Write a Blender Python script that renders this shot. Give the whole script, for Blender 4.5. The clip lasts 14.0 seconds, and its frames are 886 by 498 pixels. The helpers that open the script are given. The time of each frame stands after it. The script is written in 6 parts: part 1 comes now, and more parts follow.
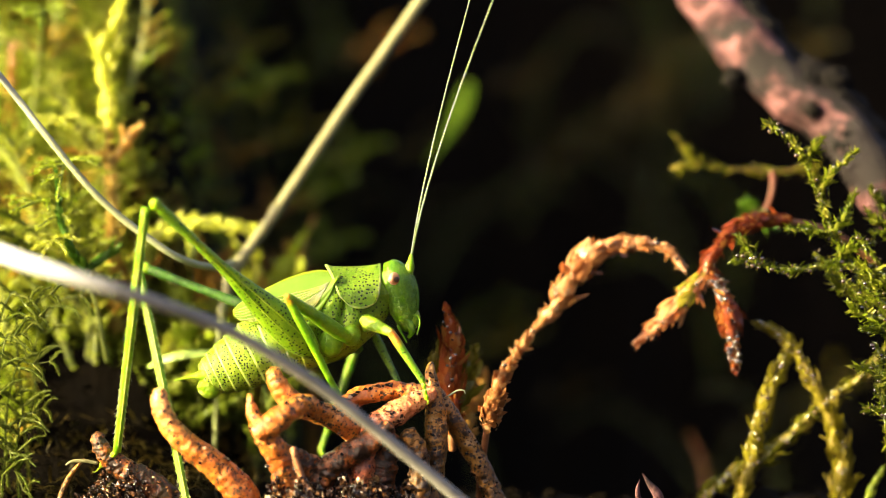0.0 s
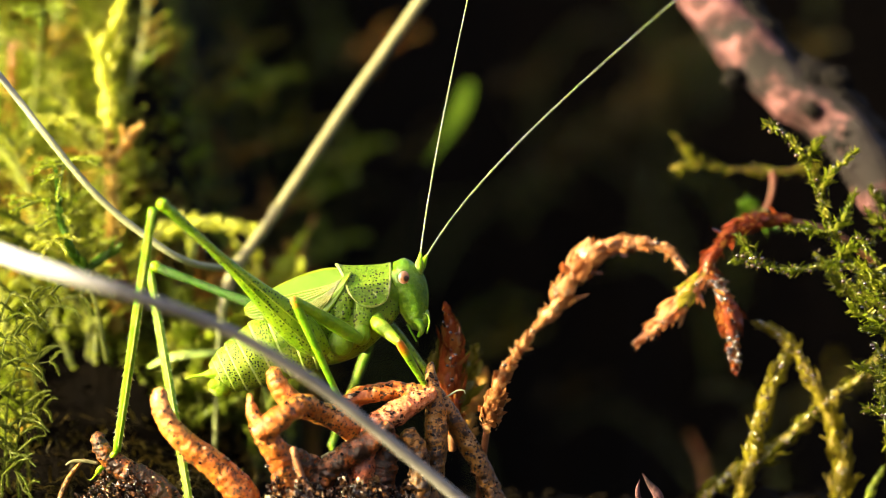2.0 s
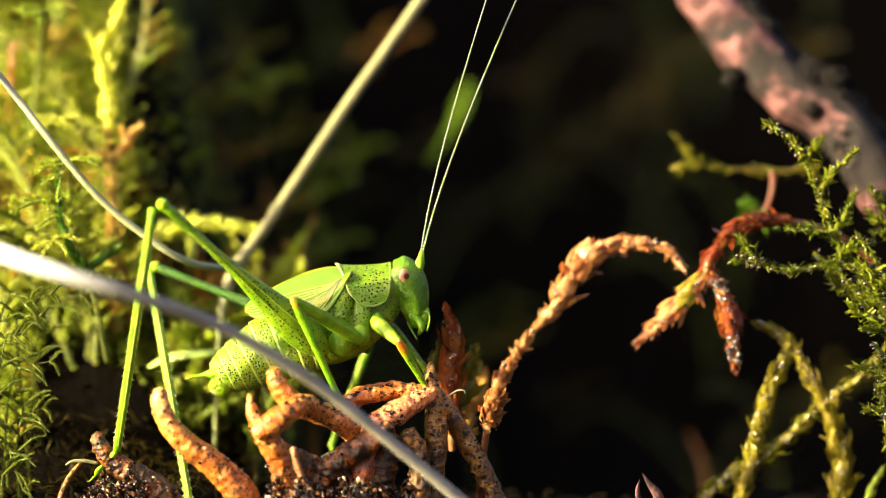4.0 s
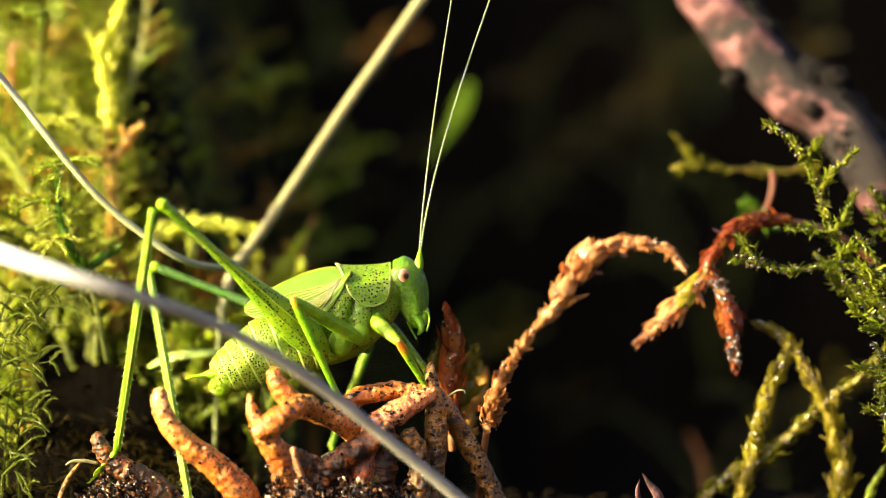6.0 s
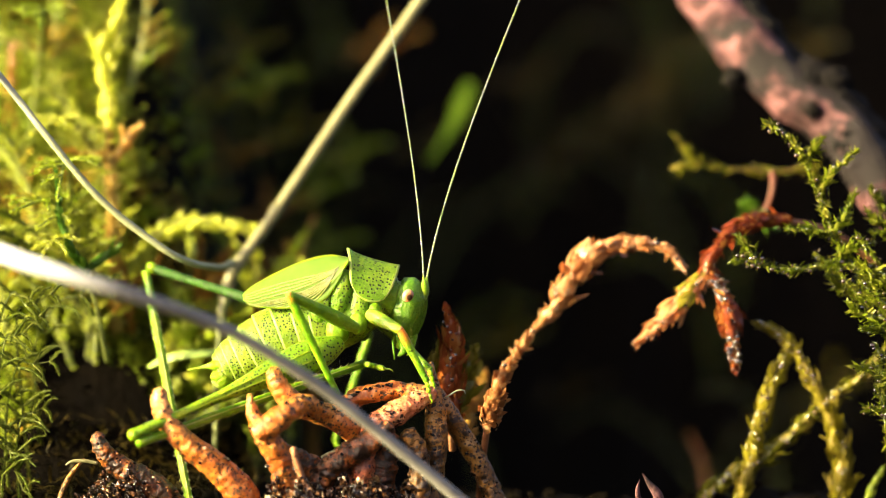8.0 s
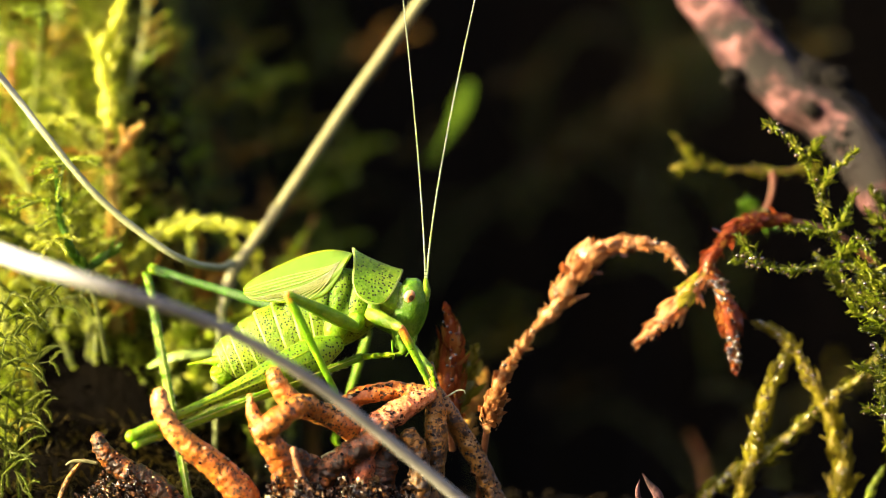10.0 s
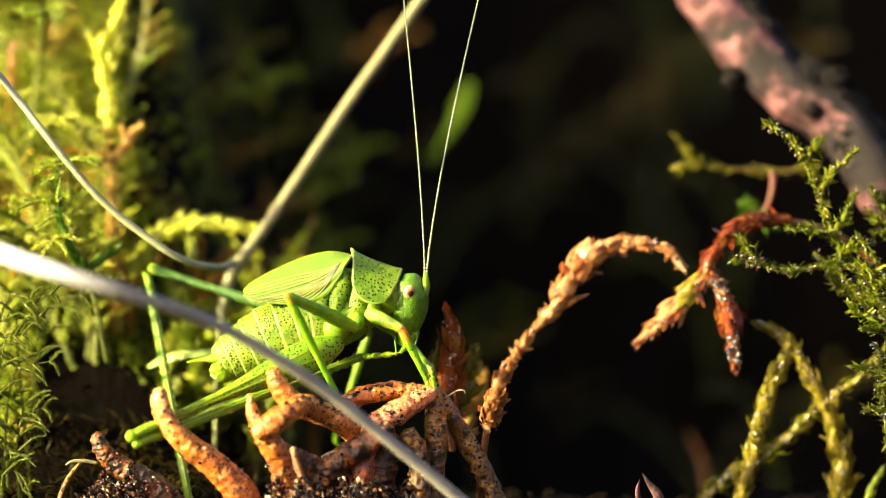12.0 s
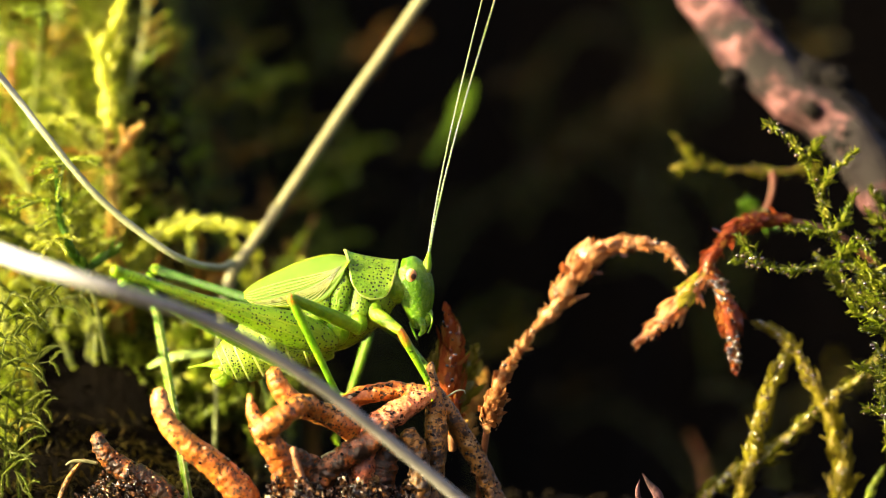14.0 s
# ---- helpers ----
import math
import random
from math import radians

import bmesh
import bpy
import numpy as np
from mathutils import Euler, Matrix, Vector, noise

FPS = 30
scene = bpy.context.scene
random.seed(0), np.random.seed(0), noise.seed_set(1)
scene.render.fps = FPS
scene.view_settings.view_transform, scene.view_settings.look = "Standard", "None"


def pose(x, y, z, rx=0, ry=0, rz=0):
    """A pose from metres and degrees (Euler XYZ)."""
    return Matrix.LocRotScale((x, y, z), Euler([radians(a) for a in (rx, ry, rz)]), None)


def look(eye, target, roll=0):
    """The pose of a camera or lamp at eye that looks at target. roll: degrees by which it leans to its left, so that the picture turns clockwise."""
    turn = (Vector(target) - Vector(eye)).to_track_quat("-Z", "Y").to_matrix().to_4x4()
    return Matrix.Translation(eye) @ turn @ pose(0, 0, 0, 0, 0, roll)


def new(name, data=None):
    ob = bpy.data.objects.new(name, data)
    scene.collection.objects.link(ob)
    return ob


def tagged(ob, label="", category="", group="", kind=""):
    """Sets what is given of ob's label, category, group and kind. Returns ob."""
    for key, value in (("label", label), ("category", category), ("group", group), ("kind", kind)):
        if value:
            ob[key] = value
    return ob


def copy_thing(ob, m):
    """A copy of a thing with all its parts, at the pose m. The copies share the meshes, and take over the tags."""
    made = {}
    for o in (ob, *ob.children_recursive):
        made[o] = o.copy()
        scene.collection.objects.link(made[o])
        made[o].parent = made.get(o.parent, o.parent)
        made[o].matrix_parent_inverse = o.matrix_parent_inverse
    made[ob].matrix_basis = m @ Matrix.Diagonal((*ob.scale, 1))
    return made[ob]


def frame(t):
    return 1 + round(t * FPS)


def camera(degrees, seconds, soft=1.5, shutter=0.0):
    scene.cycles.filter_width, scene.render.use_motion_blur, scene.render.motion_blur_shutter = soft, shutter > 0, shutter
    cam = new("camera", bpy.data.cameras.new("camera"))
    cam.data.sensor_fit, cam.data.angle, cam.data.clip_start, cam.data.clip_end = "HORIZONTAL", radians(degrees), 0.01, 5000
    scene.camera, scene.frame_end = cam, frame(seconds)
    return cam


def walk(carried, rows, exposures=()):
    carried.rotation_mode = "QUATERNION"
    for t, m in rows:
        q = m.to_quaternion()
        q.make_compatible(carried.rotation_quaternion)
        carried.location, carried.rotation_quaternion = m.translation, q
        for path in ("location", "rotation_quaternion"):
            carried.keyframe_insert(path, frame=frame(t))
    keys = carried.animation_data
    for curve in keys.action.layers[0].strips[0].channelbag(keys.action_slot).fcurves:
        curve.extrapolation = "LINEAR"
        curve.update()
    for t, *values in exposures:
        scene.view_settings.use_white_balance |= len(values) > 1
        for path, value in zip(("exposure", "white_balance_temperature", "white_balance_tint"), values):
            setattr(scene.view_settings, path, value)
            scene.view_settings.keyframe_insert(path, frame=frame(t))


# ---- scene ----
# A bush cricket nymph on soil among moss: lengths below are millimetres, turned into metres by MM.
MM = 0.001
cam = camera(13.41, 14.0, soft=0.75, shutter=0.25)
cam.data.dof.use_dof = True
cam.data.dof.focus_distance = 0.1985
cam.data.dof.aperture_fstop = 21.0
walk(cam, [(0.0, pose(0, -0.2, 0.01377, 90)), (14.0, pose(0, -0.2, 0.01377, 90))],
     exposures=[(0.0, 2.07), (14.0, 2.07)])

# Low warm sun from the open side, over the shoulder of the camera, and a weak sky.
SUN_FROM = Vector((-0.89, -0.39, 0.24)).normalized()
sun = new("sun", bpy.data.lights.new("sun", "SUN"))
sun.data.energy, sun.data.angle, sun.data.color = 4.4, radians(0.6), (1.0, 0.88, 0.44)
sun.matrix_world = look(SUN_FROM, (0, 0, 0))
world = bpy.data.worlds.new("world")
world.use_nodes = True
scene.world = world
sky = world.node_tree.nodes.new("ShaderNodeTexSky")
sky.sky_type, sky.sun_disc = "NISHITA", False
sky.air_density, sky.dust_density, sky.ozone_density = 0.4, 8.0, 0.0
sky.sun_elevation = math.asin(SUN_FROM.z)
sky.sun_rotation = math.atan2(SUN_FROM.x, SUN_FROM.y)
world.node_tree.links.new(sky.outputs[0], world.node_tree.nodes["Background"].inputs[0])
world.node_tree.nodes["Background"].inputs[1].default_value = 0.13


# ---- materials ----
def material(name, build, **settings):
    mat = bpy.data.materials.new(name)
    mat.use_nodes = True
    nodes, links = mat.node_tree.nodes, mat.node_tree.links
    bsdf = nodes["Principled BSDF"]
    for key, value in settings.items():
        bsdf.inputs[key.replace("_", " ")].default_value = value
    build(nodes, links, bsdf)
    return mat


def coords(nodes, links):
    return nodes.new("ShaderNodeTexCoord").outputs["Object"]


def noise_at(nodes, links, scale, detail=4.0, rough=0.6, at=None):
    n = nodes.new("ShaderNodeTexNoise")
    n.inputs["Scale"].default_value, n.inputs["Detail"].default_value, n.inputs["Roughness"].default_value = scale, detail, rough
    links.new(at or coords(nodes, links), n.inputs["Vector"])
    return n.outputs["Fac"]


def ramp(nodes, links, fac, stops):
    r = nodes.new("ShaderNodeValToRGB")
    while len(r.color_ramp.elements) < len(stops):
        r.color_ramp.elements.new(0.5)
    for e, (p, c) in zip(r.color_ramp.elements, stops):
        e.position, e.color = p, (*c, 1) if len(c) == 3 else c
    links.new(fac, r.inputs[0])
    return r.outputs["Color"]


def blend(nodes, links, fac, a, b, kind="MIX"):
    m = nodes.new("ShaderNodeMix")
    m.data_type, m.blend_type = "RGBA", kind
    for socket, value in ((m.inputs[0], fac), (m.inputs[6], a), (m.inputs[7], b)):
        if isinstance(value, bpy.types.NodeSocket):
            links.new(value, socket)
        else:
            socket.default_value = value if isinstance(value, float) else (*value, 1)
    return m.outputs[2]


def bump(nodes, links, bsdf, height, strength, distance):
    b = nodes.new("ShaderNodeBump")
    b.inputs["Strength"].default_value, b.inputs["Distance"].default_value = strength, distance
    links.new(height, b.inputs["Height"])
    links.new(b.outputs[0], bsdf.inputs["Normal"])


def specks(nodes, links, scale, size, edge=0.06):
    """1 inside small round dots scattered over the surface."""
    v = nodes.new("ShaderNodeTexVoronoi")
    v.inputs["Scale"].default_value, v.inputs["Randomness"].default_value = scale, 0.75
    links.new(coords(nodes, links), v.inputs["Vector"])
    return ramp(nodes, links, v.outputs["Distance"], [(size, (1, 1, 1)), (size + edge, (0, 0, 0))])


def through_light(nodes, links, bsdf, colour, amount):
    """Lets a thin blade pass part of the light that falls on its other side."""
    t = nodes.new("ShaderNodeBsdfTranslucent")
    if isinstance(colour, bpy.types.NodeSocket):
        links.new(colour, t.inputs["Color"])
    else:
        t.inputs["Color"].default_value = (*colour, 1)
    m = nodes.new("ShaderNodeMixShader")
    m.inputs[0].default_value = amount
    out = nodes["Material Output"]
    links.new(bsdf.outputs[0], m.inputs[1])
    links.new(t.outputs[0], m.inputs[2])
    links.new(m.outputs[0], out.inputs["Surface"])


def skin(name, light, deep, dots, dot_size=0.22, gloss=0.3, knee=None):
    """dots: cells a metre of the dark specks. knee: a colour that fades out along x between two places (mm) from a limb's joint."""
    def build(nodes, links, bsdf):
        tone = ramp(nodes, links, noise_at(nodes, links, 900, 5, 0.65), [(0.36, deep), (0.62, light)])
        fine = ramp(nodes, links, noise_at(nodes, links, 7000, 3), [(0.35, (0.8, 0.86, 0.74)), (0.65, (1, 1, 1))])
        tone = blend(nodes, links, 1.0, tone, fine, "MULTIPLY")
        if dots:
            spot = blend(nodes, links, 1.0, specks(nodes, links, dots, dot_size, 0.07),
                         ramp(nodes, links, noise_at(nodes, links, 1500, 2), [(0.3, (0.45, 0.45, 0.45)), (0.5, (1, 1, 1))]), "MULTIPLY")
            tone = blend(nodes, links, spot, tone, (0.012, 0.016, 0.004))
        if knee:
            sep = nodes.new("ShaderNodeSeparateXYZ")
            links.new(coords(nodes, links), sep.inputs[0])
            m = nodes.new("ShaderNodeMapRange")
            m.inputs["From Min"].default_value, m.inputs["From Max"].default_value = knee[1] * MM, knee[2] * MM
            links.new(sep.outputs["X"], m.inputs["Value"])
            tone = blend(nodes, links, m.outputs[0], knee[0], tone)
        links.new(tone, bsdf.inputs["Base Color"])
        bump(nodes, links, bsdf, noise_at(nodes, links, 3600, 5, 0.62), 0.9, 0.00013)
    return material(name, build, Roughness=gloss, Subsurface_Weight=0.85, Subsurface_Radius=(0.7, 1.0, 0.14),
                    Subsurface_Scale=0.0006, Specular_IOR_Level=0.38)


KNEE_ORANGE = (0.55, 0.2, 0.02)
SPECKLED = skin("speckled_skin", (0.215, 0.335, 0.0165), (0.115, 0.22, 0.0083), 5400.0, 0.28)
SPECKLED_FINE = skin("finely_speckled_skin", (0.285, 0.37, 0.0303), (0.17, 0.27, 0.0138), 6800.0, 0.3)
SPECKLED_THIGH = skin("speckled_thigh_skin", (0.23, 0.36, 0.0132), (0.14, 0.265, 0.0066), 5400.0, 0.28)
PLAIN = skin("plain_green_skin", (0.225, 0.37, 0.0099), (0.13, 0.26, 0.005), 0)
# Thigh skin of the far side, with the body's shade put into its colour.
SHADED_THIGH = skin("shaded_thigh_skin", (0.055, 0.14, 0.01), (0.025, 0.075, 0.005), 5200.0, gloss=0.5)
# Head and mouthparts: body green darkened to hold the shadow on the face.
FACE_SHADED = skin("shaded_face_skin", (0.14, 0.265, 0.0154), (0.08, 0.18, 0.0077), 0, gloss=0.24)
PALE = skin("pale_rim_skin", (0.4, 0.47, 0.15), (0.31, 0.39, 0.09), 0)
LIME = skin("lime_skin", (0.29, 0.41, 0.0121), (0.2, 0.32, 0.0066), 0)
VEIN = skin("pale_vein_skin", (0.42, 0.5, 0.13), (0.35, 0.43, 0.09), 0)
FRONT_THIGH = skin("glossy_pale_thigh_skin", (0.28, 0.39, 0.0248), (0.19, 0.3, 0.0138), 0, gloss=0.16)
FRONT_SHIN = skin("front_shin_skin", (0.22, 0.37, 0.0121), (0.13, 0.27, 0.0066), 5200.0, knee=(KNEE_ORANGE, 0.35, 1.0))
MID_SHIN = skin("middle_shin_skin", (0.21, 0.38, 0.011), (0.13, 0.28, 0.0066), 0, knee=(KNEE_ORANGE, 0.12, 0.5))
ORANGE_JOINT = skin("orange_joint_skin", (0.5, 0.24, 0.035), (0.4, 0.2, 0.03), 0)
ANTENNA = skin("antenna_skin", (0.3, 0.34, 0.31), (0.22, 0.27, 0.24), 0)
ANTENNA_DARK = skin("antenna_band_skin", (0.07, 0.08, 0.06), (0.05, 0.06, 0.04), 0)


def wing_build(nodes, links, bsdf):
    tone = ramp(nodes, links, noise_at(nodes, links, 1400, 3), [(0.3, (0.14, 0.245, 0.024)), (0.7, (0.185, 0.295, 0.036))])
    links.new(tone, bsdf.inputs["Base Color"])
    bump(nodes, links, bsdf, noise_at(nodes, links, 4000, 3), 0.2, 0.00005)
    through_light(nodes, links, bsdf, (0.22, 0.38, 0.03), 0.3)


WING = material("wing_pad_skin", wing_build, Roughness=0.4)


def eye_build(nodes, links, bsdf):
    g = nodes.new("ShaderNodeVectorMath")
    g.operation = "DISTANCE"
    links.new(coords(nodes, links), g.inputs[0])
    g.inputs[1].default_value = (0.00013, -0.00019, -0.00003)
    m = nodes.new("ShaderNodeMath")
    m.operation, m.inputs[1].default_value = "MULTIPLY", 2200.0
    links.new(g.outputs["Value"], m.inputs[0])
    links.new(ramp(nodes, links, m.outputs[0], [(0.26, (0.04, 0.02, 0.01)), (0.44, (0.32, 0.13, 0.035)), (1.0, (0.55, 0.32, 0.18))]),
              bsdf.inputs["Base Color"])


EYE = material("eye_surface", eye_build, Roughness=0.22, Coat_Weight=0.4)


def leaf_material(name, light, deep, tip, amount=0.4, gloss=0.45, old=None):
    def build(nodes, links, bsdf):
        geo = nodes.new("ShaderNodeNewGeometry").outputs["Random Per Island"]
        info = nodes.new("ShaderNodeObjectInfo").outputs["Random"]
        tone = ramp(nodes, links, geo, [(0.0, deep), (0.6, light), (1.0, tip)])
        patch = ramp(nodes, links, noise_at(nodes, links, 260, 2), [(0.35, deep), (0.65, light)])
        tone = blend(nodes, links, 0.45, tone, patch)
        if old:
            place = nodes.new("ShaderNodeNewGeometry").outputs["Position"]
            worn = ramp(nodes, links, noise_at(nodes, links, 210, 3, 0.6, place), [(0.55, (0, 0, 0)), (0.64, (1, 1, 1))])
            tone = blend(nodes, links, worn, tone, old)
            dull = ramp(nodes, links, noise_at(nodes, links, 120, 3, 0.6, place), [(0.38, (0.72, 0.8, 0.7)), (0.52, (1, 1, 1))])
            tone = blend(nodes, links, 1.0, tone, dull, "MULTIPLY")
        own = ramp(nodes, links, info, [(0.0, (0.65, 0.75, 0.7)), (1.0, (1, 1, 1))])
        tone = blend(nodes, links, 1.0, tone, own, "MULTIPLY")
        links.new(tone, bsdf.inputs["Base Color"])
        through_light(nodes, links, bsdf, tone, amount)
    return material(name, build, Roughness=gloss, Specular_IOR_Level=0.4)


# Lighter than real moss leaves: the stronger sun on the hummock is in this colour.
MOSS_BRIGHT = leaf_material("moss_painted_sunlit", (0.57, 0.64, 0.035), (0.26, 0.33, 0.014), (0.92, 0.86, 0.28), 0.5, old=(0.55, 0.27, 0.04))
# Darker copy of the hummock moss, half shade put into the colour.
MOSS_MID = leaf_material("moss_painted_half_lit", (0.22, 0.26, 0.016), (0.09, 0.12, 0.007), (0.45, 0.44, 0.07), 0.35)
# Lime leaves, likewise lightened to carry sunlight in their colour.
MOSS_LIME = leaf_material("lime_moss_shoot", (0.8, 0.78, 0.1), (0.5, 0.54, 0.035), (0.92, 0.84, 0.4), 0.5)
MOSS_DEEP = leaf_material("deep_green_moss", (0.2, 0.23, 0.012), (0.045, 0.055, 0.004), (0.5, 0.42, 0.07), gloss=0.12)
# Dim moss for shaded places: the shade is in this dark brown.
MOSS_SHADE = leaf_material("shade_brown_moss", (0.07, 0.05, 0.008), (0.025, 0.018, 0.004), (0.15, 0.09, 0.014), gloss=0.4)
MOSS_GREEN = leaf_material("fresh_green_moss", (0.12, 0.24, 0.015), (0.05, 0.13, 0.008), (0.24, 0.34, 0.03))
MOSS_OLIVE = leaf_material("olive_dry_moss", (0.37, 0.3, 0.024), (0.1, 0.075, 0.006), (0.66, 0.48, 0.12), gloss=0.14)
MOSS_RUST = leaf_material("rust_dry_moss", (0.8, 0.33, 0.13), (0.34, 0.08, 0.025), (0.92, 0.6, 0.36), 0.35, gloss=0.2)
MOSS_RED = leaf_material("wet_red_moss", (0.32, 0.065, 0.02), (0.11, 0.02, 0.008), (0.66, 0.3, 0.06), 0.42, gloss=0.1)
MOSS_EMBER = leaf_material("glowing_red_moss", (0.55, 0.13, 0.03), (0.28, 0.05, 0.014), (0.72, 0.36, 0.08), 0.45, gloss=0.15)
MOSS_GOLD = leaf_material("golden_half_dry_moss", (0.24, 0.22, 0.016), (0.07, 0.07, 0.006), (0.45, 0.3, 0.07), 0.35, gloss=0.12)
# Darkest copy, for low shoots: the shade down there is in the colour.
MOSS_LOW = leaf_material("fine_moss_shade_tone", (0.12, 0.15, 0.008), (0.04, 0.055, 0.003), (0.34, 0.33, 0.045), 0.3)
MOSS_PEACH = leaf_material("pale_orange_moss", (0.85, 0.55, 0.14), (0.7, 0.34, 0.06), (0.9, 0.72, 0.3), 0.45)
MOSS_ORANGE = leaf_material("orange_old_moss", (0.55, 0.27, 0.04), (0.36, 0.13, 0.025), (0.62, 0.4, 0.08), 0.35)


def root_build(light, deep, dirt):
    def build(nodes, links, bsdf):
        tone = ramp(nodes, links, noise_at(nodes, links, 420, 6, 0.65), [(0.26, tuple(c * 0.75 for c in deep)), (0.42, deep), (0.56, light), (0.72, tuple(min(1, 0.6 * c + 0.28 * k) for c, k in zip(light, (1.3, 1, 0.6))))])
        grain = ramp(nodes, links, noise_at(nodes, links, 5200, 4, 0.7), [(0.36, (0.68, 0.6, 0.55)), (0.6, (1, 1, 1))])
        tone = blend(nodes, links, 1.0, tone, grain, "MULTIPLY")
        spot = specks(nodes, links, 5600.0, 0.3, 0.06)
        where = ramp(nodes, links, noise_at(nodes, links, 900, 3, 0.6), [(0.4, (0.05, 0.05, 0.05)), (0.5, (1, 1, 1))])
        spot = blend(nodes, links, 1.0, spot, where, "MULTIPLY")
        spot = blend(nodes, links, 1.0, spot, blend(nodes, links, 1.0, specks(nodes, links, 2500.0, 0.25, 0.05), where, "MULTIPLY"), "LIGHTEN")
        crumbs = ramp(nodes, links, noise_at(nodes, links, 1500, 6, 0.75), [(dirt, (0, 0, 0)), (dirt + 0.05, (1, 1, 1))])
        mask = blend(nodes, links, 1.0, spot, crumbs, "LIGHTEN")
        links.new(blend(nodes, links, mask, tone, (0.035, 0.018, 0.01)), bsdf.inputs["Base Color"])
        bump(nodes, links, bsdf, noise_at(nodes, links, 2600, 6, 0.68), 0.6, 0.0002)
    return build


ROOT = material("orange_root_skin", root_build((0.76, 0.28, 0.042), (0.5, 0.14, 0.02), 0.55), Roughness=0.32, Coat_Weight=0.25, Coat_Roughness=0.1, Subsurface_Weight=0.25,
                Subsurface_Radius=(1.0, 0.45, 0.15), Subsurface_Scale=0.0005)
ROOT_PINK = material("pink_root_skin", root_build((0.8, 0.29, 0.12), (0.5, 0.13, 0.045), 0.58), Roughness=0.24, Coat_Weight=0.5, Coat_Roughness=0.1, Subsurface_Weight=0.25,
                     Subsurface_Radius=(1.0, 0.4, 0.25), Subsurface_Scale=0.0003)
ROOT_TAN = material("tan_root_skin", root_build((0.42, 0.2, 0.035), (0.17, 0.075, 0.014), 0.51), Roughness=0.3)
ROOT_DARK = material("soiled_root_skin", root_build((0.45, 0.14, 0.025), (0.16, 0.045, 0.012), 0.47), Roughness=0.3)


def soil_build(nodes, links, bsdf):
    # Far blacker than real humus: the deep shade over the floor is coloured in.
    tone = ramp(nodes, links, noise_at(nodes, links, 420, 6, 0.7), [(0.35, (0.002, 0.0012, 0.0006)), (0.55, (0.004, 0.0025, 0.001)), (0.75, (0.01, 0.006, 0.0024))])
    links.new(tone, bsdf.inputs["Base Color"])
    bump(nodes, links, bsdf, noise_at(nodes, links, 900, 6, 0.7), 0.8, 0.0005)


SOIL = material("humus_shade_tone", soil_build, Roughness=0.9, Specular_IOR_Level=0.05)


def crumb_build(nodes, links, bsdf):
    geo = nodes.new("ShaderNodeNewGeometry").outputs["Random Per Island"]
    tone = ramp(nodes, links, geo, [(0.0, (0.008, 0.006, 0.004)), (0.6, (0.028, 0.012, 0.006)), (0.86, (0.09, 0.035, 0.014)), (0.95, (0.3, 0.13, 0.05)), (1.0, (0.7, 0.5, 0.34))])
    links.new(tone, bsdf.inputs["Base Color"])
    bump(nodes, links, bsdf, noise_at(nodes, links, 3500, 4), 0.6, 0.0001)


CRUMB = material("wet_soil_crumbs", crumb_build, Roughness=0.2, Specular_IOR_Level=0.5)


def bark_build(nodes, links, bsdf):
    at = coords(nodes, links)
    tone = ramp(nodes, links, noise_at(nodes, links, 620, 6, 0.68, at), [(0.34, (0.018, 0.007, 0.007)), (0.48, (0.07, 0.03, 0.031)), (0.64, (0.25, 0.11, 0.115))])
    dark = ramp(nodes, links, noise_at(nodes, links, 190, 4, 0.6, at), [(0.49, (0, 0, 0)), (0.54, (1, 1, 1))])
    spots = ramp(nodes, links, noise_at(nodes, links, 800, 3, 0.5, at), [(0.62, (0, 0, 0)), (0.68, (1, 1, 1))])
    mask = blend(nodes, links, 1.0, dark, spots, "LIGHTEN")
    links.new(blend(nodes, links, mask, tone, (0.018, 0.013, 0.013)), bsdf.inputs["Base Color"])
    bump(nodes, links, bsdf, noise_at(nodes, links, 1100, 6, 0.7, at), 1.0, 0.0004)


BARK = material("pink_brown_bark", bark_build, Roughness=0.6, Specular_IOR_Level=0.2)


def black_bark_build(nodes, links, bsdf):
    tone = ramp(nodes, links, noise_at(nodes, links, 420, 6, 0.7), [(0.4, (0.004, 0.0035, 0.0035)), (0.62, (0.008, 0.006, 0.0055)), (0.78, (0.03, 0.018, 0.016))])
    links.new(tone, bsdf.inputs["Base Color"])
    bump(nodes, links, bsdf, noise_at(nodes, links, 900, 6, 0.7), 0.9, 0.0004)


BARK_BLACK = material("black_bark", black_bark_build, Roughness=0.85, Specular_IOR_Level=0.12)


def straw_build(light, deep, sunlit_end=None, span=(0.0, 1.0)):
    """The last colour paints the strongly sunlit end of a stem, reached along x between the two places of span (mm)."""
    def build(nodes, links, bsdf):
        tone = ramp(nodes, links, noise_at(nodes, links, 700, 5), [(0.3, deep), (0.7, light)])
        if sunlit_end:
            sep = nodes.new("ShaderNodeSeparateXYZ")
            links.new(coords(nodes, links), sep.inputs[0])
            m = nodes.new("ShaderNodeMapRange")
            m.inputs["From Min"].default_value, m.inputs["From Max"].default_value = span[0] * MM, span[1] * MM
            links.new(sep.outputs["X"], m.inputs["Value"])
            tone = blend(nodes, links, m.outputs[0], tone, sunlit_end)
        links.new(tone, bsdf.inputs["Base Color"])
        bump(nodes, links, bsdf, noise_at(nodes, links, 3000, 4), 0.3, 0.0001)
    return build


DEW = material("wet_film", straw_build((0.07, 0.035, 0.01), (0.03, 0.015, 0.005)), Roughness=0.14, Specular_IOR_Level=1.0, Coat_Weight=1.0, Coat_Roughness=0.12, Coat_IOR=1.7)
